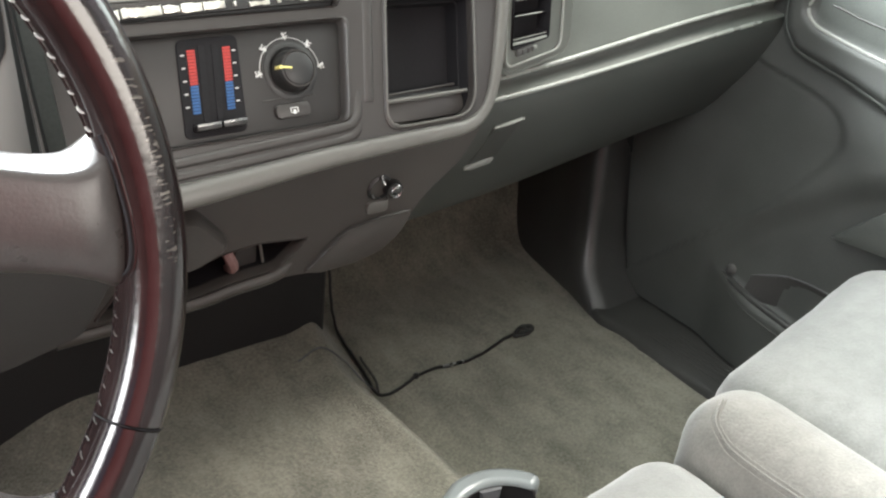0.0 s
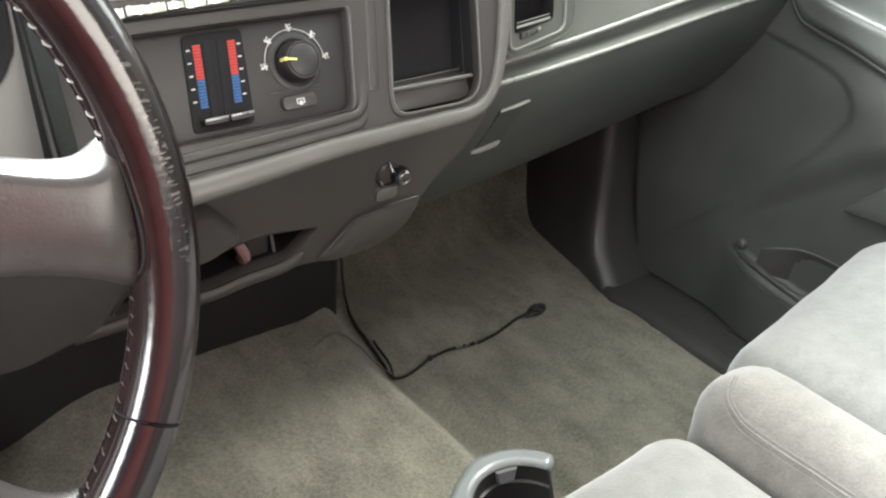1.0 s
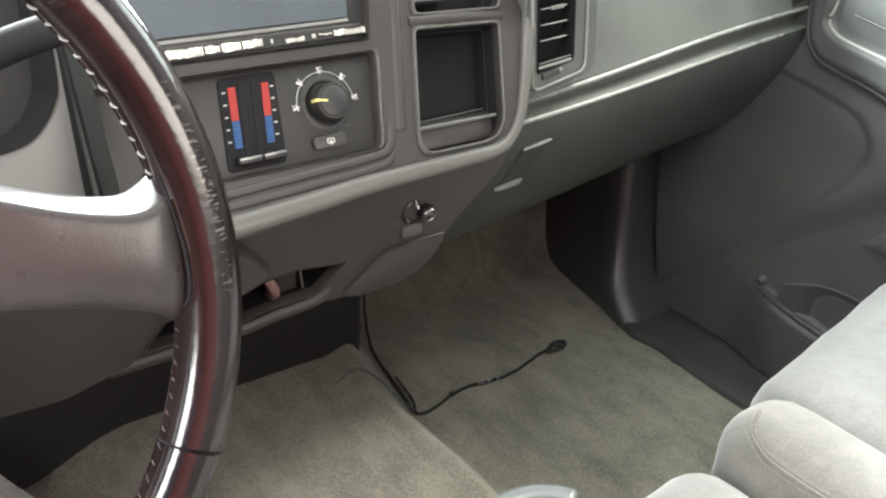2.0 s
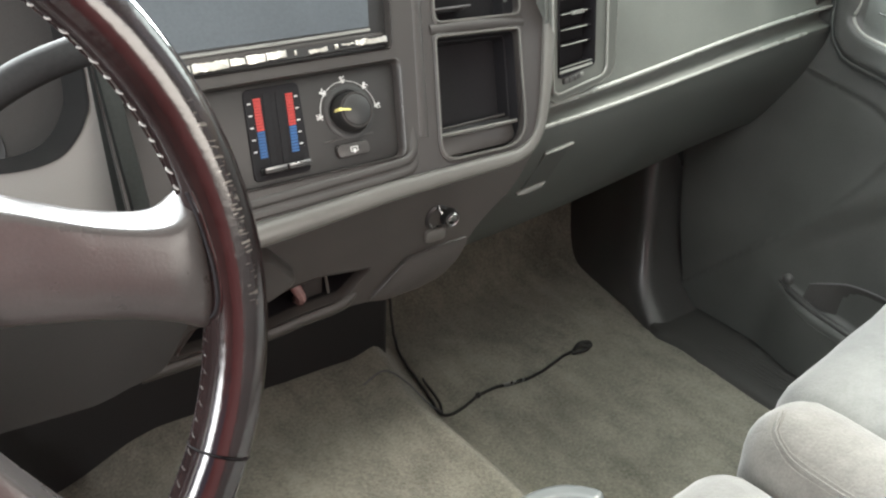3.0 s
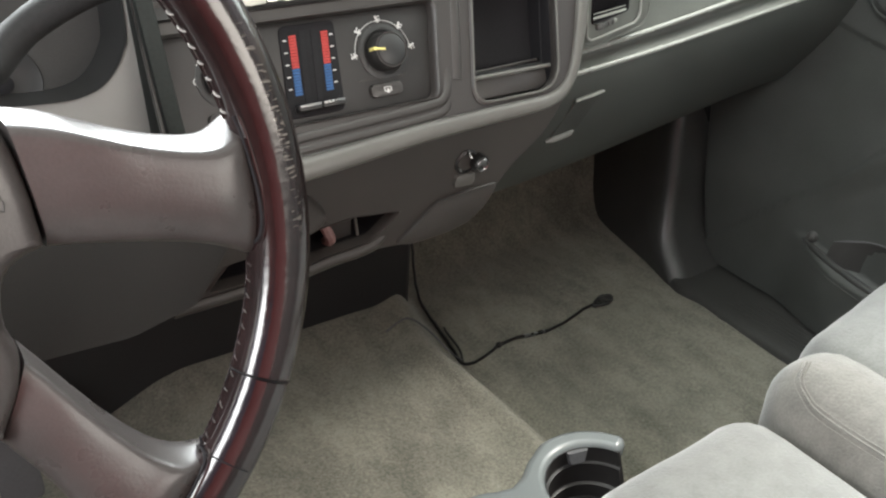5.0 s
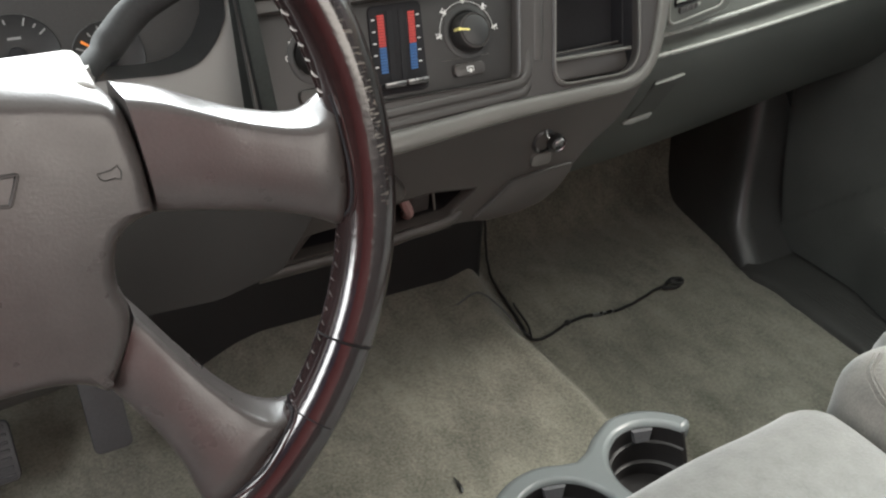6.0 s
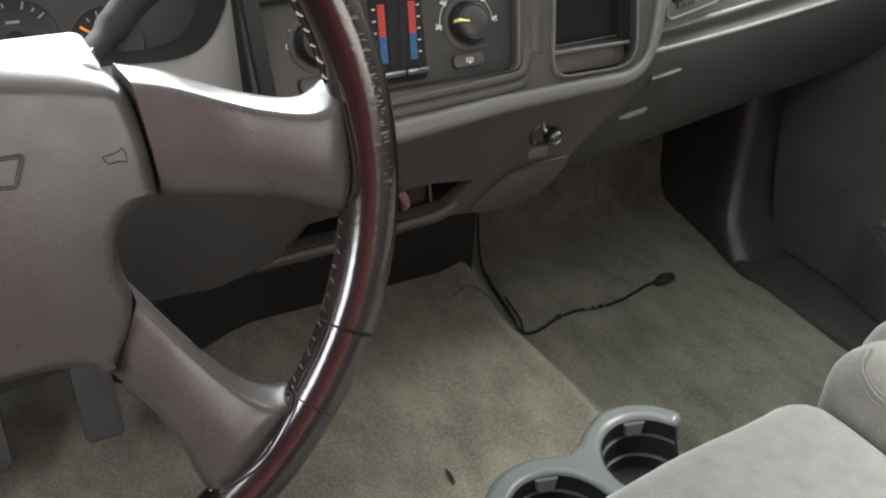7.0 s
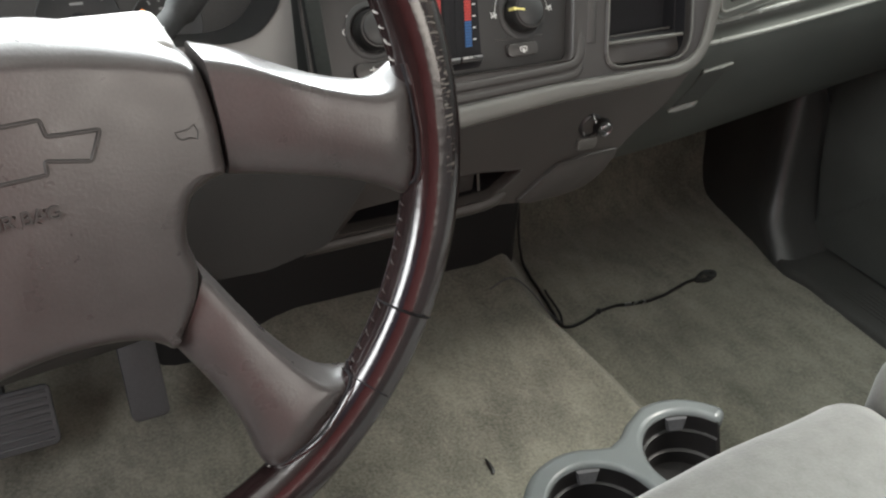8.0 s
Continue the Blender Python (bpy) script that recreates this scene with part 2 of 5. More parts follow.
def add_wear(m, colour):
    """The worn band along the outer crest of the leather rim: cracked beside the spoke."""
    t = m.node_tree
    b = t.nodes["Principled BSDF"]
    co = t.nodes.new("ShaderNodeTexCoord")
    xyz = t.nodes.new("ShaderNodeSeparateXYZ")
    t.links.new(co.outputs["Object"], xyz.inputs["Vector"])

    def calc(op, a, c):
        n = t.nodes.new("ShaderNodeMath")
        n.operation = op
        for k, v in enumerate((a, c)):
            if isinstance(v, (int, float)):
                n.inputs[k].default_value = v
            else:
                t.links.new(v, n.inputs[k])
        return n.outputs[0]

    def ramp(v, a, c):
        n = t.nodes.new("ShaderNodeMapRange")
        n.interpolation_type = "SMOOTHSTEP"
        n.inputs["From Min"].default_value, n.inputs["From Max"].default_value = a, c
        t.links.new(v, n.inputs["Value"])
        return n.outputs["Result"]

    def streaks(scale, detail):
        mp = t.nodes.new("ShaderNodeMapping")
        mp.inputs["Scale"].default_value = scale
        t.links.new(co.outputs["Object"], mp.inputs["Vector"])
        n = t.nodes.new("ShaderNodeTexNoise")
        n.inputs["Scale"].default_value, n.inputs["Detail"].default_value = 1.0, detail
        t.links.new(mp.outputs["Vector"], n.inputs["Vector"])
        return n.outputs["Fac"]

    px, py, pz = xyz.outputs
    radius = calc("POWER", calc("ADD", calc("MULTIPLY", px, px), calc("MULTIPLY", py, py)), 0.5)
    turn = calc("ARCTAN2", py, px)
    band = calc("MULTIPLY", ramp(radius, RIM - 0.0010, RIM + 0.0006), ramp(radius, RIM + 0.0055, RIM + 0.0042))
    band = calc("MULTIPLY", band, ramp(pz, 0.004, 0.008))
    cracked = calc("MULTIPLY", ramp(turn, -0.20, -0.05), ramp(turn, 0.40, 0.26))
    cracked = calc("MULTIPLY", cracked, ramp(streaks((150, 620, 150), 1.5), 0.52, 0.68))
    worn = calc("MULTIPLY", band, cracked)
    mix = t.nodes.new("ShaderNodeMix")
    mix.data_type = "RGBA"
    old = b.inputs["Base Color"].links[0].from_socket
    t.links.new(worn, mix.inputs["Factor"])
    t.links.new(old, mix.inputs[6])
    mix.inputs[7].default_value = (*colour, 1)
    t.links.new(mix.outputs[2], b.inputs["Base Color"])


RIM, THICK = 0.1936, 0.0154
add_wear(M_LEATHER, (0.13, 0.12, 0.105))

def add_creases(m, scale, strength, depth, gloss):
    """Fine creases and rubbed, shinier patches on top of a material's own grain."""
    t = m.node_tree
    b = t.nodes["Principled BSDF"]
    co = t.nodes.new("ShaderNodeTexCoord")
    n = t.nodes.new("ShaderNodeTexNoise")
    n.inputs["Scale"].default_value, n.inputs["Detail"].default_value, n.inputs["Roughness"].default_value = scale, 8.0, 0.65
    t.links.new(co.outputs["Object"], n.inputs["Vector"])
    bp = t.nodes.new("ShaderNodeBump")
    bp.inputs["Strength"].default_value, bp.inputs["Distance"].default_value = strength, depth
    t.links.new(n.outputs["Fac"], bp.inputs["Height"])
    t.links.new(b.inputs["Normal"].links[0].from_socket, bp.inputs["Normal"])
    t.links.new(bp.outputs["Normal"], b.inputs["Normal"])
    rub = t.nodes.new("ShaderNodeTexNoise")
    rub.inputs["Scale"].default_value, rub.inputs["Detail"].default_value = scale * 0.22, 6.0
    t.links.new(co.outputs["Object"], rub.inputs["Vector"])
    r = t.nodes.new("ShaderNodeMapRange")
    r.inputs["From Min"].default_value, r.inputs["From Max"].default_value = 0.35, 0.65
    base = b.inputs["Roughness"].default_value
    r.inputs["To Min"].default_value, r.inputs["To Max"].default_value = base - gloss, base + gloss
    t.links.new(rub.outputs["Fac"], r.inputs["Value"])
    t.links.new(r.outputs["Result"], b.inputs["Roughness"])


add_creases(M_SPOKE, 260.0, 0.05, 0.0005, 0.04)
add_creases(M_LEATHER, 110.0, 0.18, 0.0010, 0.05)

# ---- mesh helpers ----


def part(name, bm, mat, parent=None, label="", smooth=True, angle=40):
    bmesh.ops.recalc_face_normals(bm, faces=bm.faces)
    me = bpy.data.meshes.new(name)
    if smooth:
        for f in bm.faces:
            f.smooth = True
        for e in bm.edges:
            if len(e.link_faces) == 2 and e.calc_face_angle(0) > radians(angle):
                e.smooth = False
    bm.to_mesh(me)
    bm.free()
    me.materials.append(mat)
    ob = new(name, me)
    if parent:
        ob.parent = parent
    if label:
        ob["label"] = label
    return ob


def holder(name, m, label, category, group="", kind=""):
    ob = new(name)
    ob.empty_display_size = 0.05
    ob.matrix_world = m
    return tagged(ob, label, category, group, kind)


def loft(loops, closed=True, caps=True):
    bm = bmesh.new()
    rows = [[bm.verts.new(p) for p in lp] for lp in loops]
    for a, b in zip(rows, rows[1:]):
        n = len(a)
        for i in range(n if closed else n - 1):
            j = (i + 1) % n
            bm.faces.new((a[i], a[j], b[j], b[i]))
    if caps and closed:
        bm.faces.new(rows[0])
        bm.faces.new(rows[-1])
    return bm


def merge(*bms):
    out = bms[0]
    for b in bms[1:]:
        me = bpy.data.meshes.new("joined")
        b.to_mesh(me)
        b.free()
        out.from_mesh(me)
        bpy.data.meshes.remove(me)
    return out


def fillet(pts, r, n=5):
    """A closed polygon with its corners rounded."""
    out = []
    k = len(pts)
    for i in range(k):
        p, a, b = Vector(pts[i]), Vector(pts[i - 1]), Vector(pts[(i + 1) % k])
        rr = r[i] if isinstance(r, (list, tuple)) else r
        d = min(rr, (a - p).length * 0.49, (b - p).length * 0.49)
        s, e = p + (a - p).normalized() * d, p + (b - p).normalized() * d
        for q in range(n + 1):
            t = q / n
            out.append(tuple(s * (1 - t) ** 2 + p * 2 * t * (1 - t) + e * t * t))
    return out


def rect(x0, y0, x1, y1, r, n=5):
    return fillet([(x0, y0), (x1, y0), (x1, y1), (x0, y1)], r, n)


def prism(outline, z0, z1, edge=0.0):
    """A slab over a flat outline, its upper rim rounded by edge."""
    c = sum((Vector(p) for p in outline), Vector((0, 0))) / len(outline)
    loops = [[(x, y, z0) for x, y in outline]]
    if edge:
        size = max((Vector(p) - c).length for p in outline)
        for a in (0, 30, 60, 90):
            k = edge * (1 - math.cos(radians(a)))
            z = z1 - edge + edge * math.sin(radians(a))
            loops.append([(*(Vector(p) - (Vector(p) - c) * (k / max(size, 1e-6))), z) for p in outline])
    else:
        loops.append([(x, y, z1) for x, y in outline])
    return loft(loops)


def puffy(outline, profile):
    """A domed body: the outline scaled about its middle, level by level."""
    c = sum((Vector(p) for p in outline), Vector((0, 0))) / len(outline)
    return loft([[(*(c + (Vector(p) - c) * s), z) for p in outline] for s, z in profile])


def box(x0, y0, z0, x1, y1, z1, edge=0.003, seg=2):
    bm = bmesh.new()
    bmesh.ops.create_cube(bm, size=1)
    for v in bm.verts:
        v.co = ((x0 + x1) / 2 + v.co.x * (x1 - x0), (y0 + y1) / 2 + v.co.y * (y1 - y0), (z0 + z1) / 2 + v.co.z * (z1 - z0))
    if edge:
        bmesh.ops.bevel(bm, geom=bm.edges[:], offset=edge, segments=seg, profile=0.5, affect="EDGES")
    return bm


def tube(pts, rad, n=10, flat=1.0, up=(0, 0, 1), closed=False, power=2.0):
    """A sweep along points; rad may be a list, flat squeezes it along up."""
    pts = [Vector(p) for p in pts]
    loops = []
    k = len(pts)
    for i, p in enumerate(pts):
        a = pts[i - 1] if (i or closed) else pts[0]
        b = pts[(i + 1) % k] if (i < k - 1 or closed) else pts[-1]
        d = (b - a).normalized()
        s = d.cross(Vector(up))
        if s.length < 1e-4:
            s = d.cross(Vector((1, 0, 0)))
        s.normalize()
        w = s.cross(d)
        r = rad[i] if isinstance(rad, (list, tuple)) else rad
        lp = []
        for q in range(n):
            t = 2 * math.pi * q / n
            c0, s0 = math.cos(t), math.sin(t)
            c1 = math.copysign(abs(c0) ** (2 / power), c0)
            s1 = math.copysign(abs(s0) ** (2 / power), s0)
            lp.append(p + s * (r * c1) + w * (r * flat * s1))
        loops.append(lp)
    if closed:
        loops.append(loops[0])
        bm = loft(loops, caps=False)
        bmesh.ops.remove_doubles(bm, verts=bm.verts, dist=1e-6)
        return bm
    return loft(loops)


def lathe(profile, n=32, centre=(0, 0)):
    """Turns (radius, height) pairs about the local z axis."""
    loops = [[(centre[0] + r * math.cos(2 * math.pi * i / n), centre[1] + r * math.sin(2 * math.pi * i / n), z) for i in range(n)] for r, z in profile]
    return loft(loops)


def smooth_line(pts, steps=6):
    """A Catmull-Rom curve through points."""
    P = [Vector(p) for p in pts]
    P = [P[0] * 2 - P[1]] + P + [P[-1] * 2 - P[-2]]
    out = []
    for i in range(1, len(P) - 2):
        for q in range(steps):
            t = q / steps
            a, b, c, d = P[i - 1:i + 3]
            out.append(0.5 * (2 * b + (c - a) * t + (2 * a - 5 * b + 4 * c - d) * t * t + (3 * b - a - 3 * c + d) * t ** 3))
    out.append(P[-2])
    return out


def plate(outline, holes, z, thick):
    """A flat plate with holes that go through it."""
    bm = bmesh.new()
    edges = []
    for lp in [outline] + holes:
        vs = [bm.verts.new((*p, z)) for p in lp]
        edges += [bm.edges.new((vs[i], vs[(i + 1) % len(vs)])) for i in range(len(vs))]
    bmesh.ops.triangle_fill(bm, use_beauty=True, use_dissolve=True, edges=edges)
    ex = bmesh.ops.extrude_face_region(bm, geom=bm.faces[:])
    for v in [g for g in ex["geom"] if isinstance(g, bmesh.types.BMVert)]:
        v.co.z -= thick
    return bm


def ring(outline, z, rim, depth, taper=0.94):
    """The rounded lip and the inner wall of an opening."""
    c = sum((Vector(p) for p in outline), Vector((0, 0))) / len(outline)
    loops = []
    size = max((Vector(p) - c).length for p in outline)
    for k, h in ((1 + rim / size, -0.001), (1 + rim * 0.8 / size, 0.0012), (1 + rim * 0.35 / size, 0.0018), (1, 0.0008), (1 - rim * 0.4 / size, -0.003), (taper, -depth)):
        loops.append([(*(c + (Vector(p) - c) * k), z + h) for p in outline])
    return loft(loops, caps=False)


def text(name, body, size, mat, parent, m, depth=0.0006):
    cu = bpy.data.curves.new(name, "FONT")
    cu.body, cu.size, cu.extrude, cu.align_x, cu.align_y = body, size, depth, "CENTER", "CENTER"
    tmp = bpy.data.objects.new("lettering_tmp", cu)
    me = bpy.data.meshes.new_from_object(tmp)
    bpy.data.objects.remove(tmp)
    me.materials.clear()
    me.materials.append(mat)
    ob = new(name, me)
    ob.parent = parent
    ob.matrix_local = m
    return ob


def mixf(a, b, t):
    return a + (b - a) * t


def ease(t):
    t = max(0.0, min(1.0, t))
    return t * t * (3 - 2 * t)


# ---- floor ----


def floor_z(x, y):
    edge = 0.266 - 0.055 * min(max(0.0, y), 0.18) + 0.16 * max(0.0, y - 0.18)
    hump = (0.047 + 0.16 * max(0.0, y - 0.22)) * ease((edge - x) / 0.062) * (1 - 0.8 * ease((-0.08 - x) / 0.14))
    fold = 0.011 * math.exp(-(((x - edge + 0.056) / 0.024) ** 2)) * ease((0.36 - y) / 0.1) * ease((y + 0.3) / 0.1)
    toe = max(0.0, y - 0.36)
    z = hump + fold + toe * 1.15 * ease(toe / 0.16)
    return z + 0.003 * noise.noise((x * 9, y * 9, 0.3)) + 0.0012 * noise.noise((x * 40, y * 40, 1.3))


def build_floor():
    bm = bmesh.new()
    nx, ny = 220, 150
    top = [[bm.verts.new((x, y, floor_z(x, y))) for x in [-0.84 + 1.68 * i / nx for i in range(nx + 1)]] for y in [-1.2 + 1.85 * j / ny for j in range(ny + 1)]]
    for a, b in zip(top, top[1:]):
        for i in range(nx):
            bm.faces.new((a[i], a[i + 1], b[i + 1], b[i]))
    return tagged(part("floor", bm, M_CARPET), "taupe cut-pile carpet over the transmission hump, slightly soiled", "floor", kind="structure")


build_floor()

# ---- cab shell ----


def shell():
    S = "structure"
    tagged(part("ceiling", box(-0.69, -1.25, 1.16, 0.86, 0.06, 1.20), M_LINER), "pale cloth headliner", "ceiling", kind=S)
    tagged(part("wall_firewall", box(-0.86, 0.62, -0.03, 0.86, 0.66, 0.66), M_HOLE), "dark firewall behind the dashboard", "wall", kind=S)
    # red panels out of view, added so that the glossy rim reflects red
    red = material("red_reflector", (0.2, 0.03, 0.03), 0.6)
    tagged(part("wall_rear", box(-0.12, -1.28, -0.03, 0.86, -1.24, 0.60), M_BACKREST), "unseen rear cab wall under the back window, darkened to dim reflections", "wall", kind=S)
    tagged(part("wall_rear_corner", box(-0.86, -1.275, -0.03, -0.123, -1.243, 1.155), red), "unseen red rear panel added for the rim's red reflection", "wall", kind=S)
    tagged(part("wall_driver_rear", box(-0.88, -1.24, -0.03, -0.84, -0.58, 0.70), material("dull_red_reflector", (0.12, 0.03, 0.028), 0.6)), "unseen dull red panel added beside the driver seat for red reflections", "wall", kind=S)
    tagged(part("wall_driver_side", box(-0.88, -0.578, -0.03, -0.84, 0.62, 0.56), M_SILL), "dark driver door below its window", "wall", kind=S)
    tagged(part("ground", box(-40, -40, -0.62, 40, 40, -0.6, 0), material("yard_ground", (0.2, 0.19, 0.17), 0.9)), "pale yard ground outside", "ground", kind=S)


shell()

# ---- dashboard, passenger side ----


def dash_profile(x):
    """The section of the passenger dash at x, from the windshield down and back under."""
    t = ease((x - 0.20) / 0.62) * 0.5 + 0.5 * (x - 0.20) / 0.62
    dy, dz = 0.064 * t, 0.020 * t
    end = ease((x - 0.795) / 0.035)
    drop = 0.0065 * (1 - ease((x - 0.2) / 0.38))
    base = [(0.42, 0.655), (0.20, 0.655), (0.11, 0.645), (0.062, 0.62), (0.040, 0.585), (0.030, 0.55), (0.024, 0.515), (0.0185, 0.494), (0.0165, 0.4885), (0.0185, 0.4845),
            (0.026, 0.481), (0.031, 0.478), (0.031, 0.472), (0.029, 0.4685), (0.014, 0.4668), (0.0105, 0.4645), (0.0098, 0.461), (0.0105, 0.455), (0.015, 0.438), (0.026, 0.413), (0.044, 0.382),
            (0.066, 0.348), (0.084, 0.322), (0.100, 0.303), (0.119, 0.290), (0.15, 0.283), (0.42, 0.32)]
    return [(x, y + dy + 0.05 * end, z + dz - (drop if 6 <= k <= 11 else 0.0)) for k, (y, z) in enumerate(base)]


def build_passenger_dash():
    ob = holder("dashboard", Matrix.Identity(4), "grey-green moulded dashboard with two long ridges", "dashboard", kind="structure")
    xs = [0.205 + 0.625 * i / 50 for i in range(51)]
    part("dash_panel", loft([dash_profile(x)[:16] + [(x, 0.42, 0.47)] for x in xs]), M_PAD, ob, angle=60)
    part("glove_box_panel", loft([dash_profile(x)[15:] + [(x, 0.42, 0.46)] for x in xs]), M_GLOVE, ob, "lower dash and glove box, shade painted as darker grey", angle=60)
    # pale beads on the two ridges paint the highlight along them
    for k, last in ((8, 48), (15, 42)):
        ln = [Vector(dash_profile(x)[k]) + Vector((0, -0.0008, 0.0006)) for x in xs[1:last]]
        part("dash_ridge", tube(ln, [0.0026] * (len(ln) - 1) + [0.0014], 12), M_BEAD, ob, "thin ridge with its highlight painted pale")
    return ob


dash = build_passenger_dash()


def build_glove_latch():
    ob = holder("glove_box_latch", pose(0.262, 0.022, 0.40), "dark recessed glove box latch with pale edges", "latch")
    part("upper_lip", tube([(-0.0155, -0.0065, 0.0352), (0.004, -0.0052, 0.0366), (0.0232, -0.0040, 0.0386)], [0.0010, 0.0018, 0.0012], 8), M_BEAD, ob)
    part("lower_lip", tube([(-0.0240, 0.0215, -0.0165), (-0.0150, 0.0215, -0.0155), (0.0080, 0.0235, -0.0140), (0.0160, 0.0250, -0.0135)], [0.0016, 0.0038, 0.0038, 0.0012], 10), M_PALELIP, ob, "lighter grey edge")
    # the dark paddle between the lips
    quad = [(-0.0125, -0.0052, 0.0350), (0.0235, -0.0030, 0.0380), (0.0185, 0.0235, -0.0110), (-0.0190, 0.0205, -0.0130)]
    loops = [[(x, y - 0.83 * d, z - 0.55 * d) for x, y, z in quad] for d in (-0.004, -0.0006, 0.0002)]
    cx, cy, cz = (sum(p[k] for p in loops[2]) / 4 for k in range(3))
    loops[2] = [(mixf(x, cx, 0.06), mixf(y, cy, 0.06), mixf(z, cz, 0.06)) for x, y, z in loops[2]]
    part("paddle", loft(loops), M_LATCH, ob, "dark pull paddle", angle=20)
    return ob


build_glove_latch()


def build_vent():
    """A side air vent: frame, slats, thumb tab."""
    ob = holder("air_vent", pose(0.2630, 0.014, 0.555, 0, -8, 5), "dark louvred air vent in a grey rounded surround", "air vent")
    m = Matrix.Rotation(radians(90), 4, "X")
    opening = rect(-0.0225, -0.0385, 0.0250, 0.066, 0.004)
    outer = rect(-0.0325, -0.0625, 0.0595, 0.090, 0.020)
    mid = rect(-0.0305, -0.0545, 0.0425, 0.078, 0.011)
    fr = merge(plate(outer, [mid], 0.002, 0.004), ring(outer, 0.0005, 0.004, 0.012, 1.02))
    fr.transform(m)
    part("vent_frame", fr, M_PAD, ob)
    well = ring(opening, 0.005, 0.002, 0.03)
    well.transform(m)
    part("vent_throat", well, M_POCKET, ob, "black vent throat")
    inner = merge(plate(mid, [opening], 0.0045, 0.004), ring(mid, 0.004, 0.003, 0.006, 1.0))
    inner.transform(m)
    part("inner_frame", inner, M_PAD, ob)
    # pale bead paints the lit band round the inner frame
    bead = tube([(x, y, 0.0062) for x, y in mid], 0.0013, 6, closed=True)
    bead.transform(m)
    part("frame_bead", bead, M_BEAD, ob, "frame edge with its lit band painted pale")
    back = box(-0.0265, 0.0085, -0.052, 0.0285, 0.012, 0.072, 0)
    part("backing", back, M_POCKET, ob)
    for i in range(5):
        z = -0.0133 + i * 0.0145
        sl = box(-0.0215, -0.003, -0.0010, 0.0235, 0.0080, 0.0010, 0.0007)
        s = part("slat", sl, M_POCKET, ob)
        s.matrix_local = pose(0, 0, z, -14, 6.5)
        part("slat_edge", tube([(-0.017, -0.0032, 0.0002), (0.0, -0.0036, 0.0002), (0.017, -0.0032, 0.0002)], [0.0004, 0.0006, 0.0007], 6), M_BEAD, s, "pale slat edge")
        if i == 2:
            for k in range(4):
                part("grip_rib", box(-0.003 + k * 0.0042, -0.0052, -0.0018, -0.0012 + k * 0.0042, -0.002, 0.0018, 0.0004), M_BEAD, s, "pale grip rib")
    for z, r in ((-0.0322, 0.0005), (-0.0362, 0.0014)):
        part("lower_bar", tube([(-0.0225, -0.0048, z + 0.0017), (0.0, -0.0052, z), (0.0225, -0.0048, z - 0.0020)], r, 8), M_BEAD, ob, "pale lower edge")
    part("thumb_tab", merge(box(-0.0170, -0.0075, -0.0475, 0.0080, -0.002, -0.0405, 0.002), *[box(x, -0.0088, -0.0462, x + 0.0025, -0.002, -0.0412, 0.0008) for x in (-0.011, -0.004, 0.0015)]), M_TRIMDOT, ob, "scuffed thumb wheel")
    # small pale block painted in as a glint
    part("tab_glint", box(0.0035, -0.0090, -0.0445, 0.0078, -0.002, -0.0412, 0.001), M_BEAD, ob, "pale painted glint at the end of the thumb wheel")
    return ob


build_vent()


def build_end_vent():
    ob = holder("end_vent", pose(0.765, 0.088, 0.55, 0, 0, 8), "small round-cornered vent at the end of the dash", "air vent")
    m = Matrix.Rotation(radians(90), 4, "X")
    hole = rect(-0.018, -0.03, 0.018, 0.04, 0.006)
    a = merge(plate(rect(-0.026, -0.04, 0.026, 0.05, 0.01), [hole], 0.008, 0.008), ring(hole, 0.008, 0.002, 0.03))
    a.transform(m)
    part("vent_frame", a, M_BEZEL, ob)
    part("backing", box(-0.02, 0.016, -0.034, 0.02, 0.02, 0.044, 0), M_HOLE, ob)
    for i in range(3):
        s = part("slat", box(-0.018, -0.002, -0.001, 0.018, 0.01, 0.001, 0.0007), M_LOWER, ob)
        s.matrix_local = pose(0, 0, -0.02 + i * 0.018, -14)


build_end_vent()

# ---- centre stack; local x right, y up the face, z towards the seats ----
STACK = Matrix(((1, 0, 0, 0), (0, 0.4472, -0.8944, 0.005), (0, 0.8944, 0.4472, 0.547), (0, 0, 0, 1)))


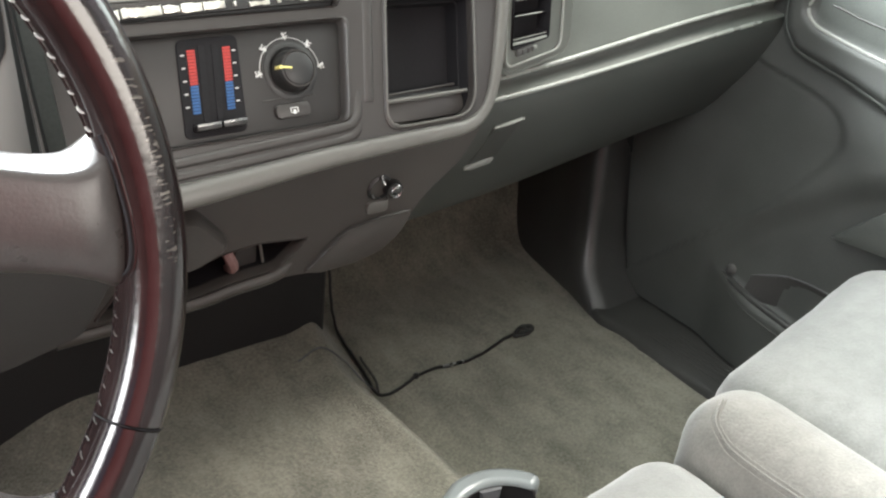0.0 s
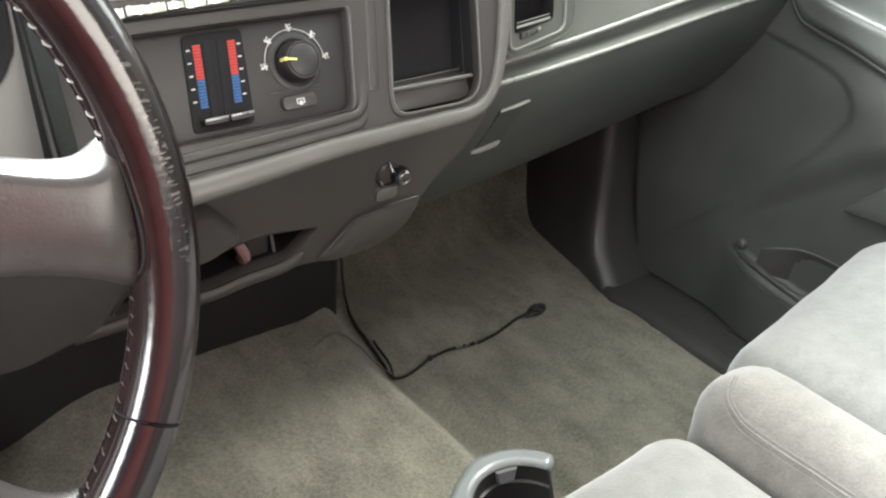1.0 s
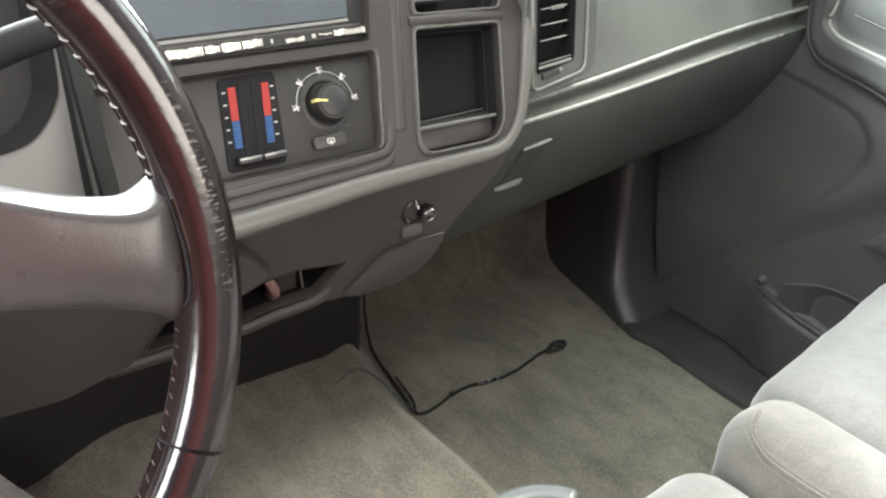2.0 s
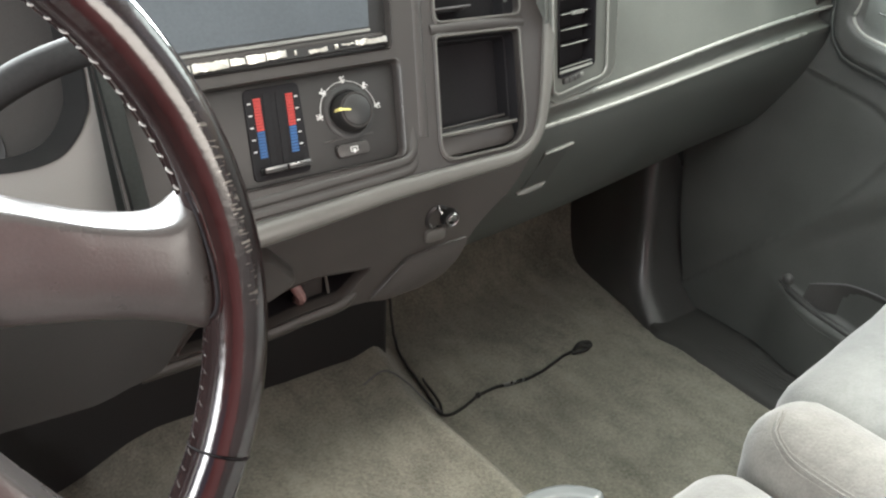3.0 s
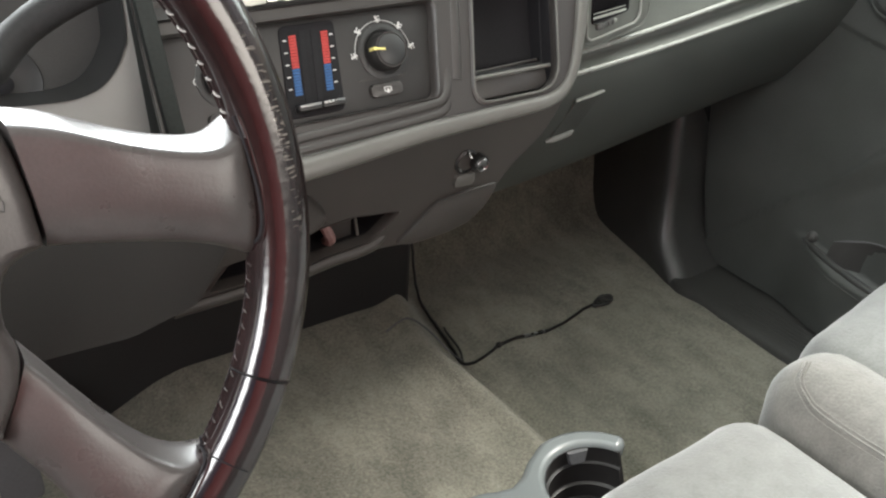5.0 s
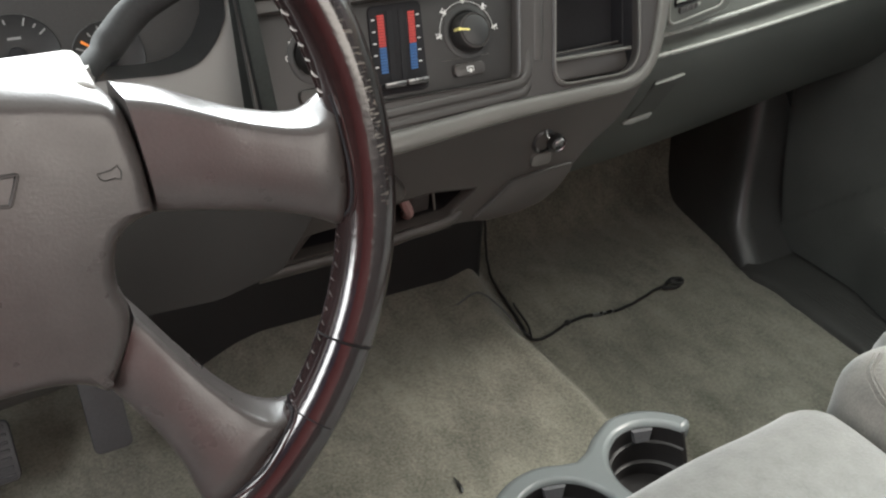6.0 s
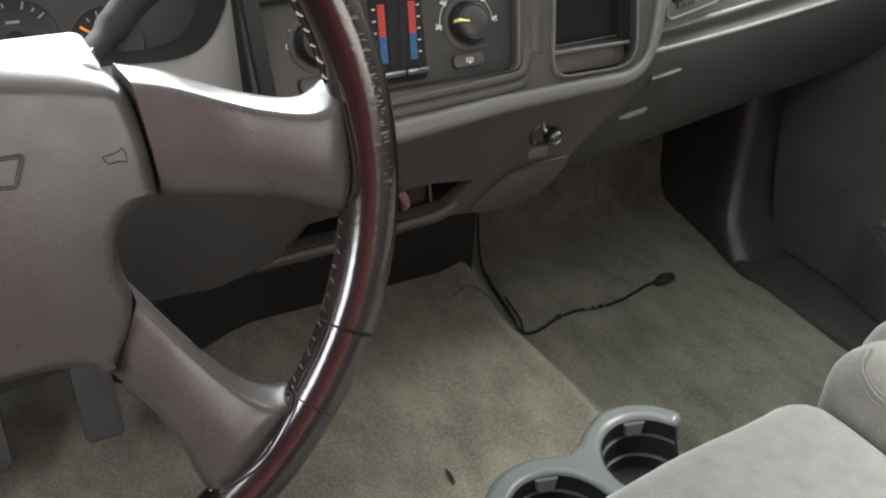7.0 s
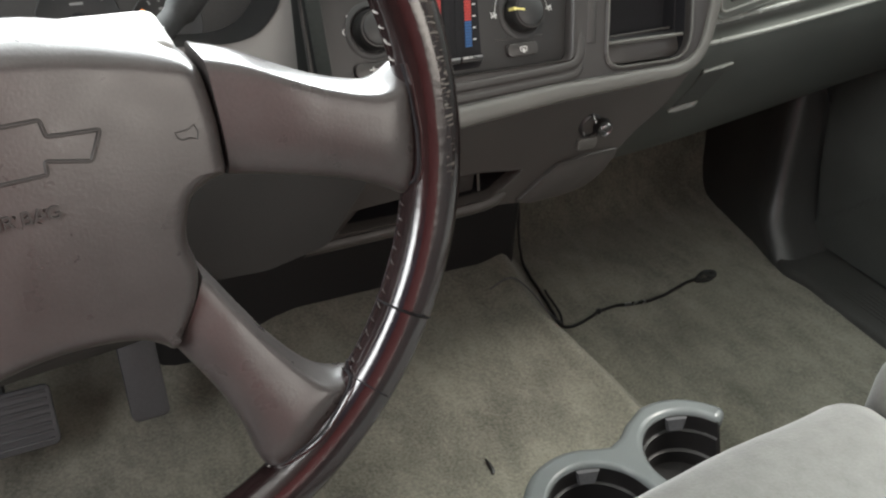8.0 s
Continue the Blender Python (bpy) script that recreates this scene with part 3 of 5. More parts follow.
def build_stack():
    ob = holder("centre_stack", STACK, "warm grey plastic centre stack bezel with two storage pockets", "dashboard panel", kind="structure")
    radio = fillet([(-0.152, 0.019), (0.0675, 0.019), (0.0905, 0.128), (-0.152, 0.128)], 0.004)
    hvac = fillet([(-0.150, -0.066), (0.0575, -0.066), (0.0715, 0.0095), (-0.150, 0.0095)], 0.007)
    low = fillet([(0.0905, -0.0785), (0.1805, -0.079), (0.199, 0.0195), (0.111, 0.0225)], [0.018, 0.024, 0.005, 0.005])
    high = fillet([(0.1135, 0.0335), (0.2035, 0.031), (0.2165, 0.10), (0.1275, 0.10)], 0.008)
    outline = fillet([(-0.163, -0.092), (0.198, -0.088), (0.240, 0.04), (0.262, 0.13), (-0.158, 0.13)], [0.004, 0.055, 0.02, 0.01, 0.01], 8)
    body = merge(plate(outline, [radio, hvac, low, high], 0.0, 0.006), ring(radio, 0, 0.002, 0.03, 0.99), ring(hvac, 0, 0.0045, 0.012, 0.985), ring(low, 0, 0.004, 0.008, 0.985), ring(high, 0, 0.004, 0.008, 0.985))
    part("bezel", body, M_BEZEL, ob, angle=50)
    # the raised outer border that turns up round the pockets
    path = smooth_line([(-0.166, -0.103, 0.001), (-0.073, -0.0985, 0.002), (-0.02, -0.0952, 0.002), (0.03, -0.0918, 0.002), (0.085, -0.0902, 0.002), (0.143, -0.089, 0.002), (0.166, -0.0878, 0.001), (0.184, -0.082, 0.0), (0.199, -0.0675, 0.0), (0.2125, -0.04, 0.0), (0.2265, -0.0014, 0.0), (0.2435, 0.05, 0.0), (0.262, 0.11, 0.0)], 8)
    k = len(path)
    part("border", tube(path, [mixf(0.0098, 0.0048, min(1.0, 1.6 * i / k)) + 0.0022 * ease((i / k - 0.62) / 0.3) for i in range(k)], 14, 0.9, (0, 0, 1), power=2.6), M_LIP, ob, "lighter grey rounded border")
    # stepped ridges under the climate control
    for v, w, r in ((-0.0725, 0.0005, 0.0038), (-0.0815, -0.001, 0.0036)):
        part("ridge", tube(smooth_line([(-0.15, v - 0.006, w), (0.0, v - 0.001, w), (0.052, v + 0.0015, w), (0.0635, v + 0.005, w), (0.069, v + 0.014, w - 0.001), (0.0725, v + 0.032, w - 0.003)], 5), r, 10, 0.55), M_BEZEL, ob)
    part("upright", tube([(0.0795, -0.055, -0.002), (0.0905, 0.0, -0.002), (0.1105, 0.10, -0.002)], 0.0055, 10, 0.6), M_BEZEL, ob)
    part("divider", tube([(0.108, 0.0285, -0.002), (0.15, 0.0275, 0.0), (0.205, 0.025, -0.002)], 0.0052, 10, 0.8), M_BEZEL, ob)
    # pocket interiors
    for hole in (low, high):
        c = sum((Vector(p) for p in hole), Vector((0, 0))) / len(hole)
        lining = loft([[(*(c + (Vector(p) - c) * k), z) for p in hole] for k, z in ((0.99, -0.0075), (0.975, -0.010), (0.97, -0.020), (0.95, -0.0205), (0.94, -0.036))], caps=False)
        part("pocket_lining", lining, M_POCKET, ob, "black stepped pocket lining")
    for nm, x0, y0, x1, y1 in (("pocket_back", 0.085, -0.085, 0.205, 0.026), ("pocket_back", 0.1, 0.029, 0.225, 0.105)):
        part(nm, box(x0, y0, -0.040, x1, y1, -0.035, 0), M_POCKET, ob, "dark pocket back")
    part("pocket_lip", box(0.0965, -0.0765, -0.018, 0.178, -0.058, -0.009, 0.003), M_BEZEL, ob)
    part("pocket_sill", tube([(0.0965, -0.0575, -0.006), (0.14, -0.0578, -0.005), (0.180, -0.058, -0.006)], 0.0017, 8), M_LIP, ob, "light edge of the pocket")
    part("pocket_rail", tube([(0.099, -0.0520, -0.022), (0.14, -0.0515, -0.021), (0.180, -0.0505, -0.022)], 0.0012, 8), M_BEZEL, ob)
    part("pocket_mat", box(0.10, -0.056, -0.034, 0.185, -0.053, -0.02, 0), M_BLACK, ob)
    # lighter tubes round both pockets paint the highlight on their edges
    part("pocket_edge", tube([(x, y, 0.0012) for x, y in low], 0.0012, 6, closed=True), M_LIP, ob, "pocket edge with its highlight painted lighter")
    part("pocket_edge", tube([(x, y, 0.0012) for x, y in high], 0.0011, 6, closed=True), M_LIP, ob, "pocket edge with its highlight painted lighter")
    for y in (0.046, 0.070):
        part("tape_guide", box(0.118, y, -0.034, 0.165, y + 0.0016, -0.014, 0.0005), M_RUBBER, ob)
    # side wall towards the instruments
    part("side_wall", box(-0.160, -0.10, -0.09, -0.1475, 0.13, 0.0055, 0.003), M_STRIP, ob, "dark green-grey side wall")
    return ob


build_stack()


def build_head_unit():
    ob = holder("head_unit", STACK, "dark touch-screen head unit with a worn chrome lower strip", "car radio")
    part("case", box(-0.151, 0.02, -0.03, 0.088, 0.128, -0.006, 0.002), M_BLACK, ob)
    part("screen", loft([[(-0.142, 0.0385, z), (0.0550, 0.0385, z), (0.0735, 0.124, z), (-0.142, 0.124, z)] for z in (-0.006, -0.004)]), M_SCREEN, ob, "dark blue-grey glass screen")
    part("screen_edge", tube([(-0.142, 0.0348, -0.004), (-0.03, 0.0353, -0.0035), (0.0552, 0.0362, -0.004)], 0.0014, 8, 0.6), M_PALELIP, ob, "grey lower edge of the screen")
    part("face_ledge", box(-0.149, 0.0295, -0.006, 0.0665, 0.0335, -0.0042, 0.0008), M_BEZEL, ob)
    part("trim_strip", loft([[(-0.149, 0.0205, z), (0.0675, 0.0238, z), (0.0695, 0.0295, z), (-0.149, 0.0290, z)] for z in (-0.006, -0.0012)]), M_BLACK, ob)
    # what is left of the plating: worn pieces with notched ends
    rng = random.Random(21)
    for x0, x1, y0, y1 in ((-0.128, -0.096, 0.0215, 0.0280), (-0.0945, -0.0672, 0.0222, 0.0288), (-0.0662, -0.0548, 0.0232, 0.0286), (-0.0536, -0.0385, 0.0230, 0.0292), (-0.0375, -0.0215, 0.0236, 0.0290),
                           (-0.0150, -0.0132, 0.0245, 0.0280), (-0.0030, 0.0128, 0.0238, 0.0272), (0.0190, 0.0222, 0.0245, 0.0278), (0.0255, 0.0370, 0.0262, 0.0276), (0.0382, 0.0660, 0.0246, 0.0290)):
        n = max(2, int((x1 - x0) / 0.0022))
        top = [(mixf(x0, x1, i / n), y1 + rng.uniform(-0.0007, 0.0005)) for i in range(n + 1)]
        low = [(mixf(x1, x0, i / n), y0 + rng.uniform(-0.0004, 0.0007)) for i in range(n + 1)]
        part("chrome_piece", prism(top + low, -0.0015, 0.0008, 0.0006), M_CHROME, ob, "worn cream-tinted chrome")
    return ob


build_head_unit()


def dial(parent_m, name, label, cx, cy, angle, icons):
    ob = holder(name, parent_m @ pose(cx, cy, 0), label, "control knob", "climate knobs")
    part("collar", lathe([(0.0215, -0.001), (0.0215, 0.0006), (0.0195, 0.0014), (0.0175, 0.0014), (0.0175, 0.0)], 40), M_BLACK, ob)
    part("knob", lathe([(0.0152, 0.0), (0.0149, 0.009), (0.0142, 0.0125), (0.0130, 0.0138), (0.0124, 0.0132), (0.0115, 0.0135)], 40), M_HVAC, ob)
    part("grip_ring", lathe([(0.0134, 0.0128), (0.0134, 0.0141), (0.0126, 0.0141), (0.0124, 0.0128)], 40), M_BEZEL, ob)
    part("cap", lathe([(0.0120, 0.0125), (0.0118, 0.0142), (0.0105, 0.0149)], 40), M_BLACK, ob)
    pt = merge(box(-0.0008, 0.0055, 0.0, 0.0008, 0.0135, 0.0010, 0.0004), box(-0.0012, 0.013, -0.008, 0.0012, 0.0154, 0.0008, 0.0004))
    p = part("pointer", pt, M_YELLOW, ob, "yellow pointer line")
    p.matrix_local = pose(0, 0, 0.0142, 0, 0, angle)
    if icons:
        arc = [(0.0245 * math.cos(radians(a)), 0.0245 * math.sin(radians(a)), 0.0005) for a in range(8, 181, 8)]
        part("print_arc", tube(arc, 0.0003, 5), M_PRINT, ob)
        for a in (4, 46, 90, 136, 180):
            c, s = math.cos(radians(a)), math.sin(radians(a))
            ic = merge(box(-0.0022, -0.0012, 0, 0.0022, -0.0004, 0.0008, 0.0002), box(-0.0008, -0.0024, 0, 0.0006, 0.0022, 0.0008, 0.0002), box(0.0008, 0.0006, 0, 0.0028, 0.0013, 0.0008, 0.0002))
            q = part("mode_icon", ic, M_PRINT, ob)
            q.matrix_local = pose(0.0258 * c, 0.0258 * s, 0, 0, 0, a - 70) @ Matrix.Scale(1.22, 4)
    return ob


def build_climate():
    face = STACK @ pose(0, 0, -0.007)
    ob = holder("climate_control", face, "dark grey climate control panel with red and blue temperature sliders", "climate control")
    part("face", prism(fillet([(-0.149, -0.0655), (0.0570, -0.0655), (0.0708, 0.009), (-0.149, 0.009)], 0.005), -0.02, 0.0, 0.001), M_HVAC, ob)
    sp = fillet([(-0.0680, -0.0615), (-0.0215, -0.0615), (-0.0155, 0.0060), (-0.0605, 0.0060)], 0.005)
    part("slider_panel", prism(sp, 0, 0.0016, 0.0008), M_POCKET, ob, "black inset slider plate")
    for top, bot, side in ((-0.0515, -0.0563, -1), (-0.0253, -0.0308, 1)):
        seg, split = 20, 11
        for i in range(seg):
            t0, t1 = i / seg, (i + 0.80) / seg
            y0, y1 = mixf(-0.0015, -0.0455, t0), mixf(-0.0015, -0.0455, t1)
            x = mixf(top, bot, (t0 + t1) / 2)
            part("scale_segment", box(x - 0.0029, y1, 0.0014, x + 0.0029, y0, 0.0023, 0.0002, 1), M_RED if i < split else M_BLUE, ob, "red" if i < split else "blue")
        for i in range(5):
            t = (i + 0.35) / 5.0
            x, y = mixf(top, bot, t) + side * (0.0062 if side < 0 else 0.0055), mixf(-0.0015, -0.0455, t)
            part("tick", box(x - 0.0013, y - 0.0005, 0.0014, x + 0.0013, y + 0.0005, 0.002, 0), M_PRINT, ob)
        sx, bx = (-0.0435, -0.0505) if side < 0 else (-0.0335, -0.0405)
        slot = loft([[(sx - 0.0024, 0.001, z), (sx + 0.0024, 0.001, z), (bx + 0.0024, -0.054, z), (bx - 0.0024, -0.054, z)] for z in (0.0012, 0.0022)])
        part("slot_rail", slot, M_POCKET, ob)
        kx = -0.0518 if side < 0 else -0.0325
        part("slider_knob", box(kx - 0.0105, -0.0575, 0.0015, kx + 0.0085, -0.0525, 0.011, 0.0018), M_HVAC, ob, "dark slider lever with a pale worn edge and painted glint")
        # worn top edge, its white glint added as a pale metal strip
        part("slider_edge", box(kx - 0.0098, -0.0545, 0.0106, kx + 0.0078, -0.0528, 0.0115, 0.0004), M_LIGHTER, ob)
    # defogger button with its icon
    btn = part("defog_button", puffy(rect(-0.0145, -0.0052, 0.0145, 0.0052, 0.0045), [(1.0, -0.002), (1.0, 0.002), (0.95, 0.0035), (0.8, 0.004)]), M_BEZEL, ob, "grey rounded defogger button")
    btn.matrix_local = pose(0.0165, -0.0525, 0, 0, 0, 0)
    ic = merge(box(-0.0032, -0.0018, 0.0038, 0.0032, -0.0011, 0.0046, 0), box(-0.0032, 0.0014, 0.0038, 0.0032, 0.0021, 0.0046, 0), box(-0.0032, -0.0018, 0.0038, -0.0025, 0.002, 0.0046, 0), box(0.0025, -0.0018, 0.0038, 0.0032, 0.002, 0.0046, 0), box(-0.001, -0.0028, 0.0038, 0.001, 0.0004, 0.0046, 0))
    part("icon", ic, M_WHITE, btn, "white defogger icon")
    part("recess_band", box(-0.006, -0.0435, 0.0, 0.038, -0.0425, 0.001, 0.0004), M_BEZEL, ob)
    dial(face, "mode_knob", "dark round airflow knob with a yellow pointer and white icons", 0.0215, -0.024, 80, True)
    dial(face, "fan_knob", "dark round fan speed knob on the climate panel", -0.108, -0.024, -75, False)
    for s, a in (("O", 178), ("1", 150), ("4", 22), ("5", -8)):
        text("fan_number", s, 0.0070, M_PRINT, ob, pose(-0.108 + 0.0205 * math.cos(radians(a)), -0.024 + 0.0205 * math.sin(radians(a)), 0.0004), 0.0002)
    b2 = part("recirculate_button", puffy(rect(-0.0145, -0.0052, 0.0145, 0.0052, 0.0045), [(1.0, -0.002), (1.0, 0.002), (0.95, 0.0035), (0.8, 0.004)]), M_BEZEL, ob, "grey rounded button")
    b2.matrix_local = pose(-0.113, -0.0525, 0)
    part("icon", merge(box(-0.003, -0.0005, 0.0038, 0.003, 0.0005, 0.0046, 0), box(-0.0005, -0.002, 0.0038, 0.0005, 0.002, 0.0046, 0)), M_WHITE, b2, "white icon")
    return ob


build_climate()

# ---- lower centre panel, below the border; local x right, y up, z to the seats ----
LOWER = pose(0, 0.012, 0.43, 96, 0, 0)


def build_lower_panel():
    ob = holder("lower_panel", LOWER, "dark grey lower dash panel with a low cut-out and curved bottom rail", "dashboard panel", kind="structure")
    outline = [tuple(p)[:2] for p in smooth_line([(-0.20, 0.0, 0), (-0.20, -0.100, 0), (-0.12, -0.107, 0), (-0.047, -0.1072, 0), (-0.0165, -0.1031, 0), (0.0176, -0.1012, 0), (0.040, -0.1015, 0), (0.0657, -0.1042, 0), (0.1037, -0.103, 0), (0.1294, -0.0975, 0), (0.1478, -0.084, 0), (0.160, -0.0644, 0), (0.176, -0.045, 0), (0.2069, -0.018, 0), (0.225, 0.012, 0)], 5)]
    outline.append((-0.2, 0.012))
    gap = fillet([(-0.130, -0.094), (-0.110, -0.070), (-0.049, -0.0655), (-0.025, -0.0600), (0.005, -0.0580), (0.0515, -0.0645), (0.024, -0.0885), (-0.022, -0.0912), (-0.0465, -0.0955)], 0.004)
    part("panel", merge(plate(outline, [gap], 0.0, 0.012), ring(gap, 0.0, 0.003, 0.010, 0.985)), M_LOWER, ob)
    part("cavity_wall", loft([[(x, y, z) for x, y in gap] for z in (-0.010, -0.085)], caps=False), M_POCKET, ob, "black cavity wall")
    rail = smooth_line([(-0.16, -0.104, 0.002), (-0.10, -0.1035, 0.002), (-0.047, -0.1012, 0.003), (-0.0165, -0.0972, 0.003), (0.012, -0.0955, 0.003), (0.028, -0.0930, 0.001), (0.042, -0.0870, -0.003)], 6)
    part("bottom_rail", tube(rail, [0.0055] * (len(rail) - 8) + [mixf(0.0055, 0.002, q / 7) for q in range(8)], 10, 0.7), M_LOWER, ob, "rounded rail under the cut-out")
    flare = fillet([(-0.16, 0.0), (-0.052, -0.010), (-0.026, -0.040), (-0.030, -0.047), (-0.052, -0.0575), (-0.16, -0.064)], 0.008)
    part("column_flare", puffy(flare, [(1.0, -0.003), (0.995, 0.004), (0.97, 0.010), (0.93, 0.015), (0.85, 0.018)]), M_LOWER, ob, "curved flare towards the steering column")
    part("cavity_back", box(-0.15, -0.12, -0.09, 0.07, -0.05, -0.085, 0), M_POCKET, ob)
    part("wire_loom", tube(smooth_line([(-0.019, -0.056, -0.03), (-0.0175, -0.07, -0.012), (-0.0125, -0.084, -0.010), (-0.012, -0.10, -0.03)], 5), 0.0048, 8), M_PINK, ob, "dull pink wiring behind the cut-out")
    part("relay", box(-0.0085, -0.098, -0.04, 0.0125, -0.058, -0.016, 0.003), M_BEZEL, ob)
    part("connector", tube([(0.0110, -0.060, -0.013), (0.0135, -0.075, -0.012), (0.0165, -0.0895, -0.013)], 0.0014, 6), M_LIP, ob, "pale plug edge")
    return ob


build_lower_panel()


def build_ashtray():
    ob = holder("ashtray", LOWER, "closed dark grey ashtray drawer", "ashtray")
    o = fillet([(0.048, -0.1000), (0.0660, -0.0830), (0.0880, -0.0640), (0.125, -0.0605), (0.1555, -0.0605), (0.1580, -0.0665), (0.1470, -0.0850), (0.1290, -0.0985), (0.1037, -0.1040), (0.0657, -0.1050)], 0.006)
    part("drawer_front", puffy(o, [(1.0, -0.004), (1.0, 0.0012), (0.985, 0.0026), (0.95, 0.003)]), M_LOWER, ob)
    part("upper_edge", tube([(0.052, -0.0965, 0.004), (0.0665, -0.0828, 0.005), (0.088, -0.0632, 0.005), (0.125, -0.0592, 0.005), (0.1545, -0.0592, 0.004)], [0.0006, 0.0008, 0.0010, 0.0014, 0.0009], 6), M_BEZEL, ob)
    return ob


build_ashtray()


def build_heater_box():
    ob = holder("heater_box", pose(0.06, 0.408, 0.0), "black plastic heater housing under the middle of the dash", "heater")
    o = fillet([(-0.33, -0.128), (0.176, -0.134), (0.180, 0.2), (-0.33, 0.2)], [0.05, 0.012, 0.01, 0.01])
    part("housing", loft([[(x * k, y + 0.012 * (1 - z / 0.36), z) for x, y in o] for k, z in ((1.0, 0.0), (1.0, 0.12), (0.995, 0.24), (0.985, 0.36))]), M_HEATER, ob)
    part("side_seam", tube([(0.1795, -0.112, 0.04), (0.179, -0.116, 0.2), (0.178, -0.118, 0.34)], 0.0016, 6), M_SILL, ob)
    return ob


build_heater_box()


def build_lighter():
    ob = holder("power_socket", LOWER @ pose(0.1292, -0.0298, 0.0) @ Matrix.Scale(0.82, 4), "dark round power socket with a shiny metal lighter insert", "lighter socket")
    part("socket_ring", lathe([(0.0155, -0.002), (0.0155, 0.001), (0.0125, 0.003), (0.0115, 0.001), (0.011, -0.02)], 28, (-0.012, 0.0)), M_BLACK, ob)
    part("cap_hinge", tube([(-0.013, 0.016, 0.002), (-0.0125, 0.011, 0.006), (-0.011, 0.008, 0.008)], 0.0014, 6), M_LIGHTER, ob)
    part("lighter_knob", lathe([(0.0085, -0.002), (0.0088, 0.008), (0.0080, 0.0115), (0.0067, 0.0125), (0.0055, 0.0115), (0.003, 0.0118)], 28, (0.003, -0.002)), M_LIGHTER, ob, "scuffed metal lighter knob")
    part("cap_rim", lathe([(0.010, 0.0), (0.0108, 0.004), (0.0102, 0.009)], 28, (0.003, -0.002)), M_BLACK, ob)
    part("cap_tab", puffy(rect(-0.027, -0.030, 0.001, -0.014, 0.006), [(1, -0.004), (1, 0.002), (0.93, 0.004), (0.7, 0.005)]), M_LIP, ob, "lighter grey pull tab")
    part("wire_clip", tube(smooth_line([(-0.023, -0.004, 0.004), (-0.02, -0.009, 0.005), (-0.012, -0.010, 0.005)], 4), 0.0012, 6), M_LIGHTER, ob)
    return ob


build_lighter()

# ---- steering wheel; local x right, y up, z to the driver ----


def wheel_matrix():
    n = Vector((-0.1205, 1.0, -0.2566)).normalized()
    r = n.cross(Vector((0, 0, 1))).normalized()
    u = r.cross(n)
    return Matrix(((r.x, u.x, -n.x, -0.3625), (r.y, u.y, -n.y, -0.2418), (r.z, u.z, -n.z, 0.5598), (0, 0, 0, 1)))


WHEEL = wheel_matrix()


def rim_arc(a0, a1, r, lift=0.0, steps=90, out=0.0):
    return [((RIM + out) * math.cos(radians(mixf(a0, a1, i / steps))), (RIM + out) * math.sin(radians(mixf(a0, a1, i / steps))), lift) for i in range(steps + 1)]


# the upper shoulder of a spoke, a broad slope that leans towards the windshield
SLOPED = ((0.8, -1.3), (0.97, -1.0), (1.0, -0.72), (0.955, -0.36), (0.90, 0.0), (0.845, 0.36), (0.795, 0.66), (0.765, 0.79), (0.72, 0.88), (0.62, 0.935), (0.36, 0.975), (0.1, 0.995))


def section_loft(stations, depth, power=2.8):
    """A spoke: rounded sections between an upper and a lower edge."""
    loops = []
    for (tx, ty), (bx, by), z, d in stations:
        c = Vector(((tx + bx) / 2, (ty + by) / 2, z))
        h = Vector(((tx - bx) / 2, (ty - by) / 2, 0))
        lp = [c + h * c1 + Vector((0, 0, depth * d * s1)) for c1, s1 in SLOPED]
        for q in range(15):
            t = math.pi * (0.52 + 0.92 * q / 14)
            c0, s0 = math.cos(t), math.sin(t)
            c1 = math.copysign(abs(c0) ** (2 / power), c0)
            s1 = math.copysign(abs(s0) ** (2 / power), s0)
            lp.append(c + h * c1 + Vector((0, 0, depth * d * s1 * (1 if s1 > 0 else 1.2))))
        loops.append(lp)
    return loft(loops)


def interp_stations(st, k=5):
    rows = [Vector((*a, 0)) for a, b, z, d in st], [Vector((*b, 0)) for a, b, z, d in st], [Vector((z, d, 0)) for a, b, z, d in st]
    A, B, Z = (smooth_line(r, k) for r in rows)
    return [((a.x, a.y), (b.x, b.y), z.x, z.y) for a, b, z in zip(A, B, Z)]


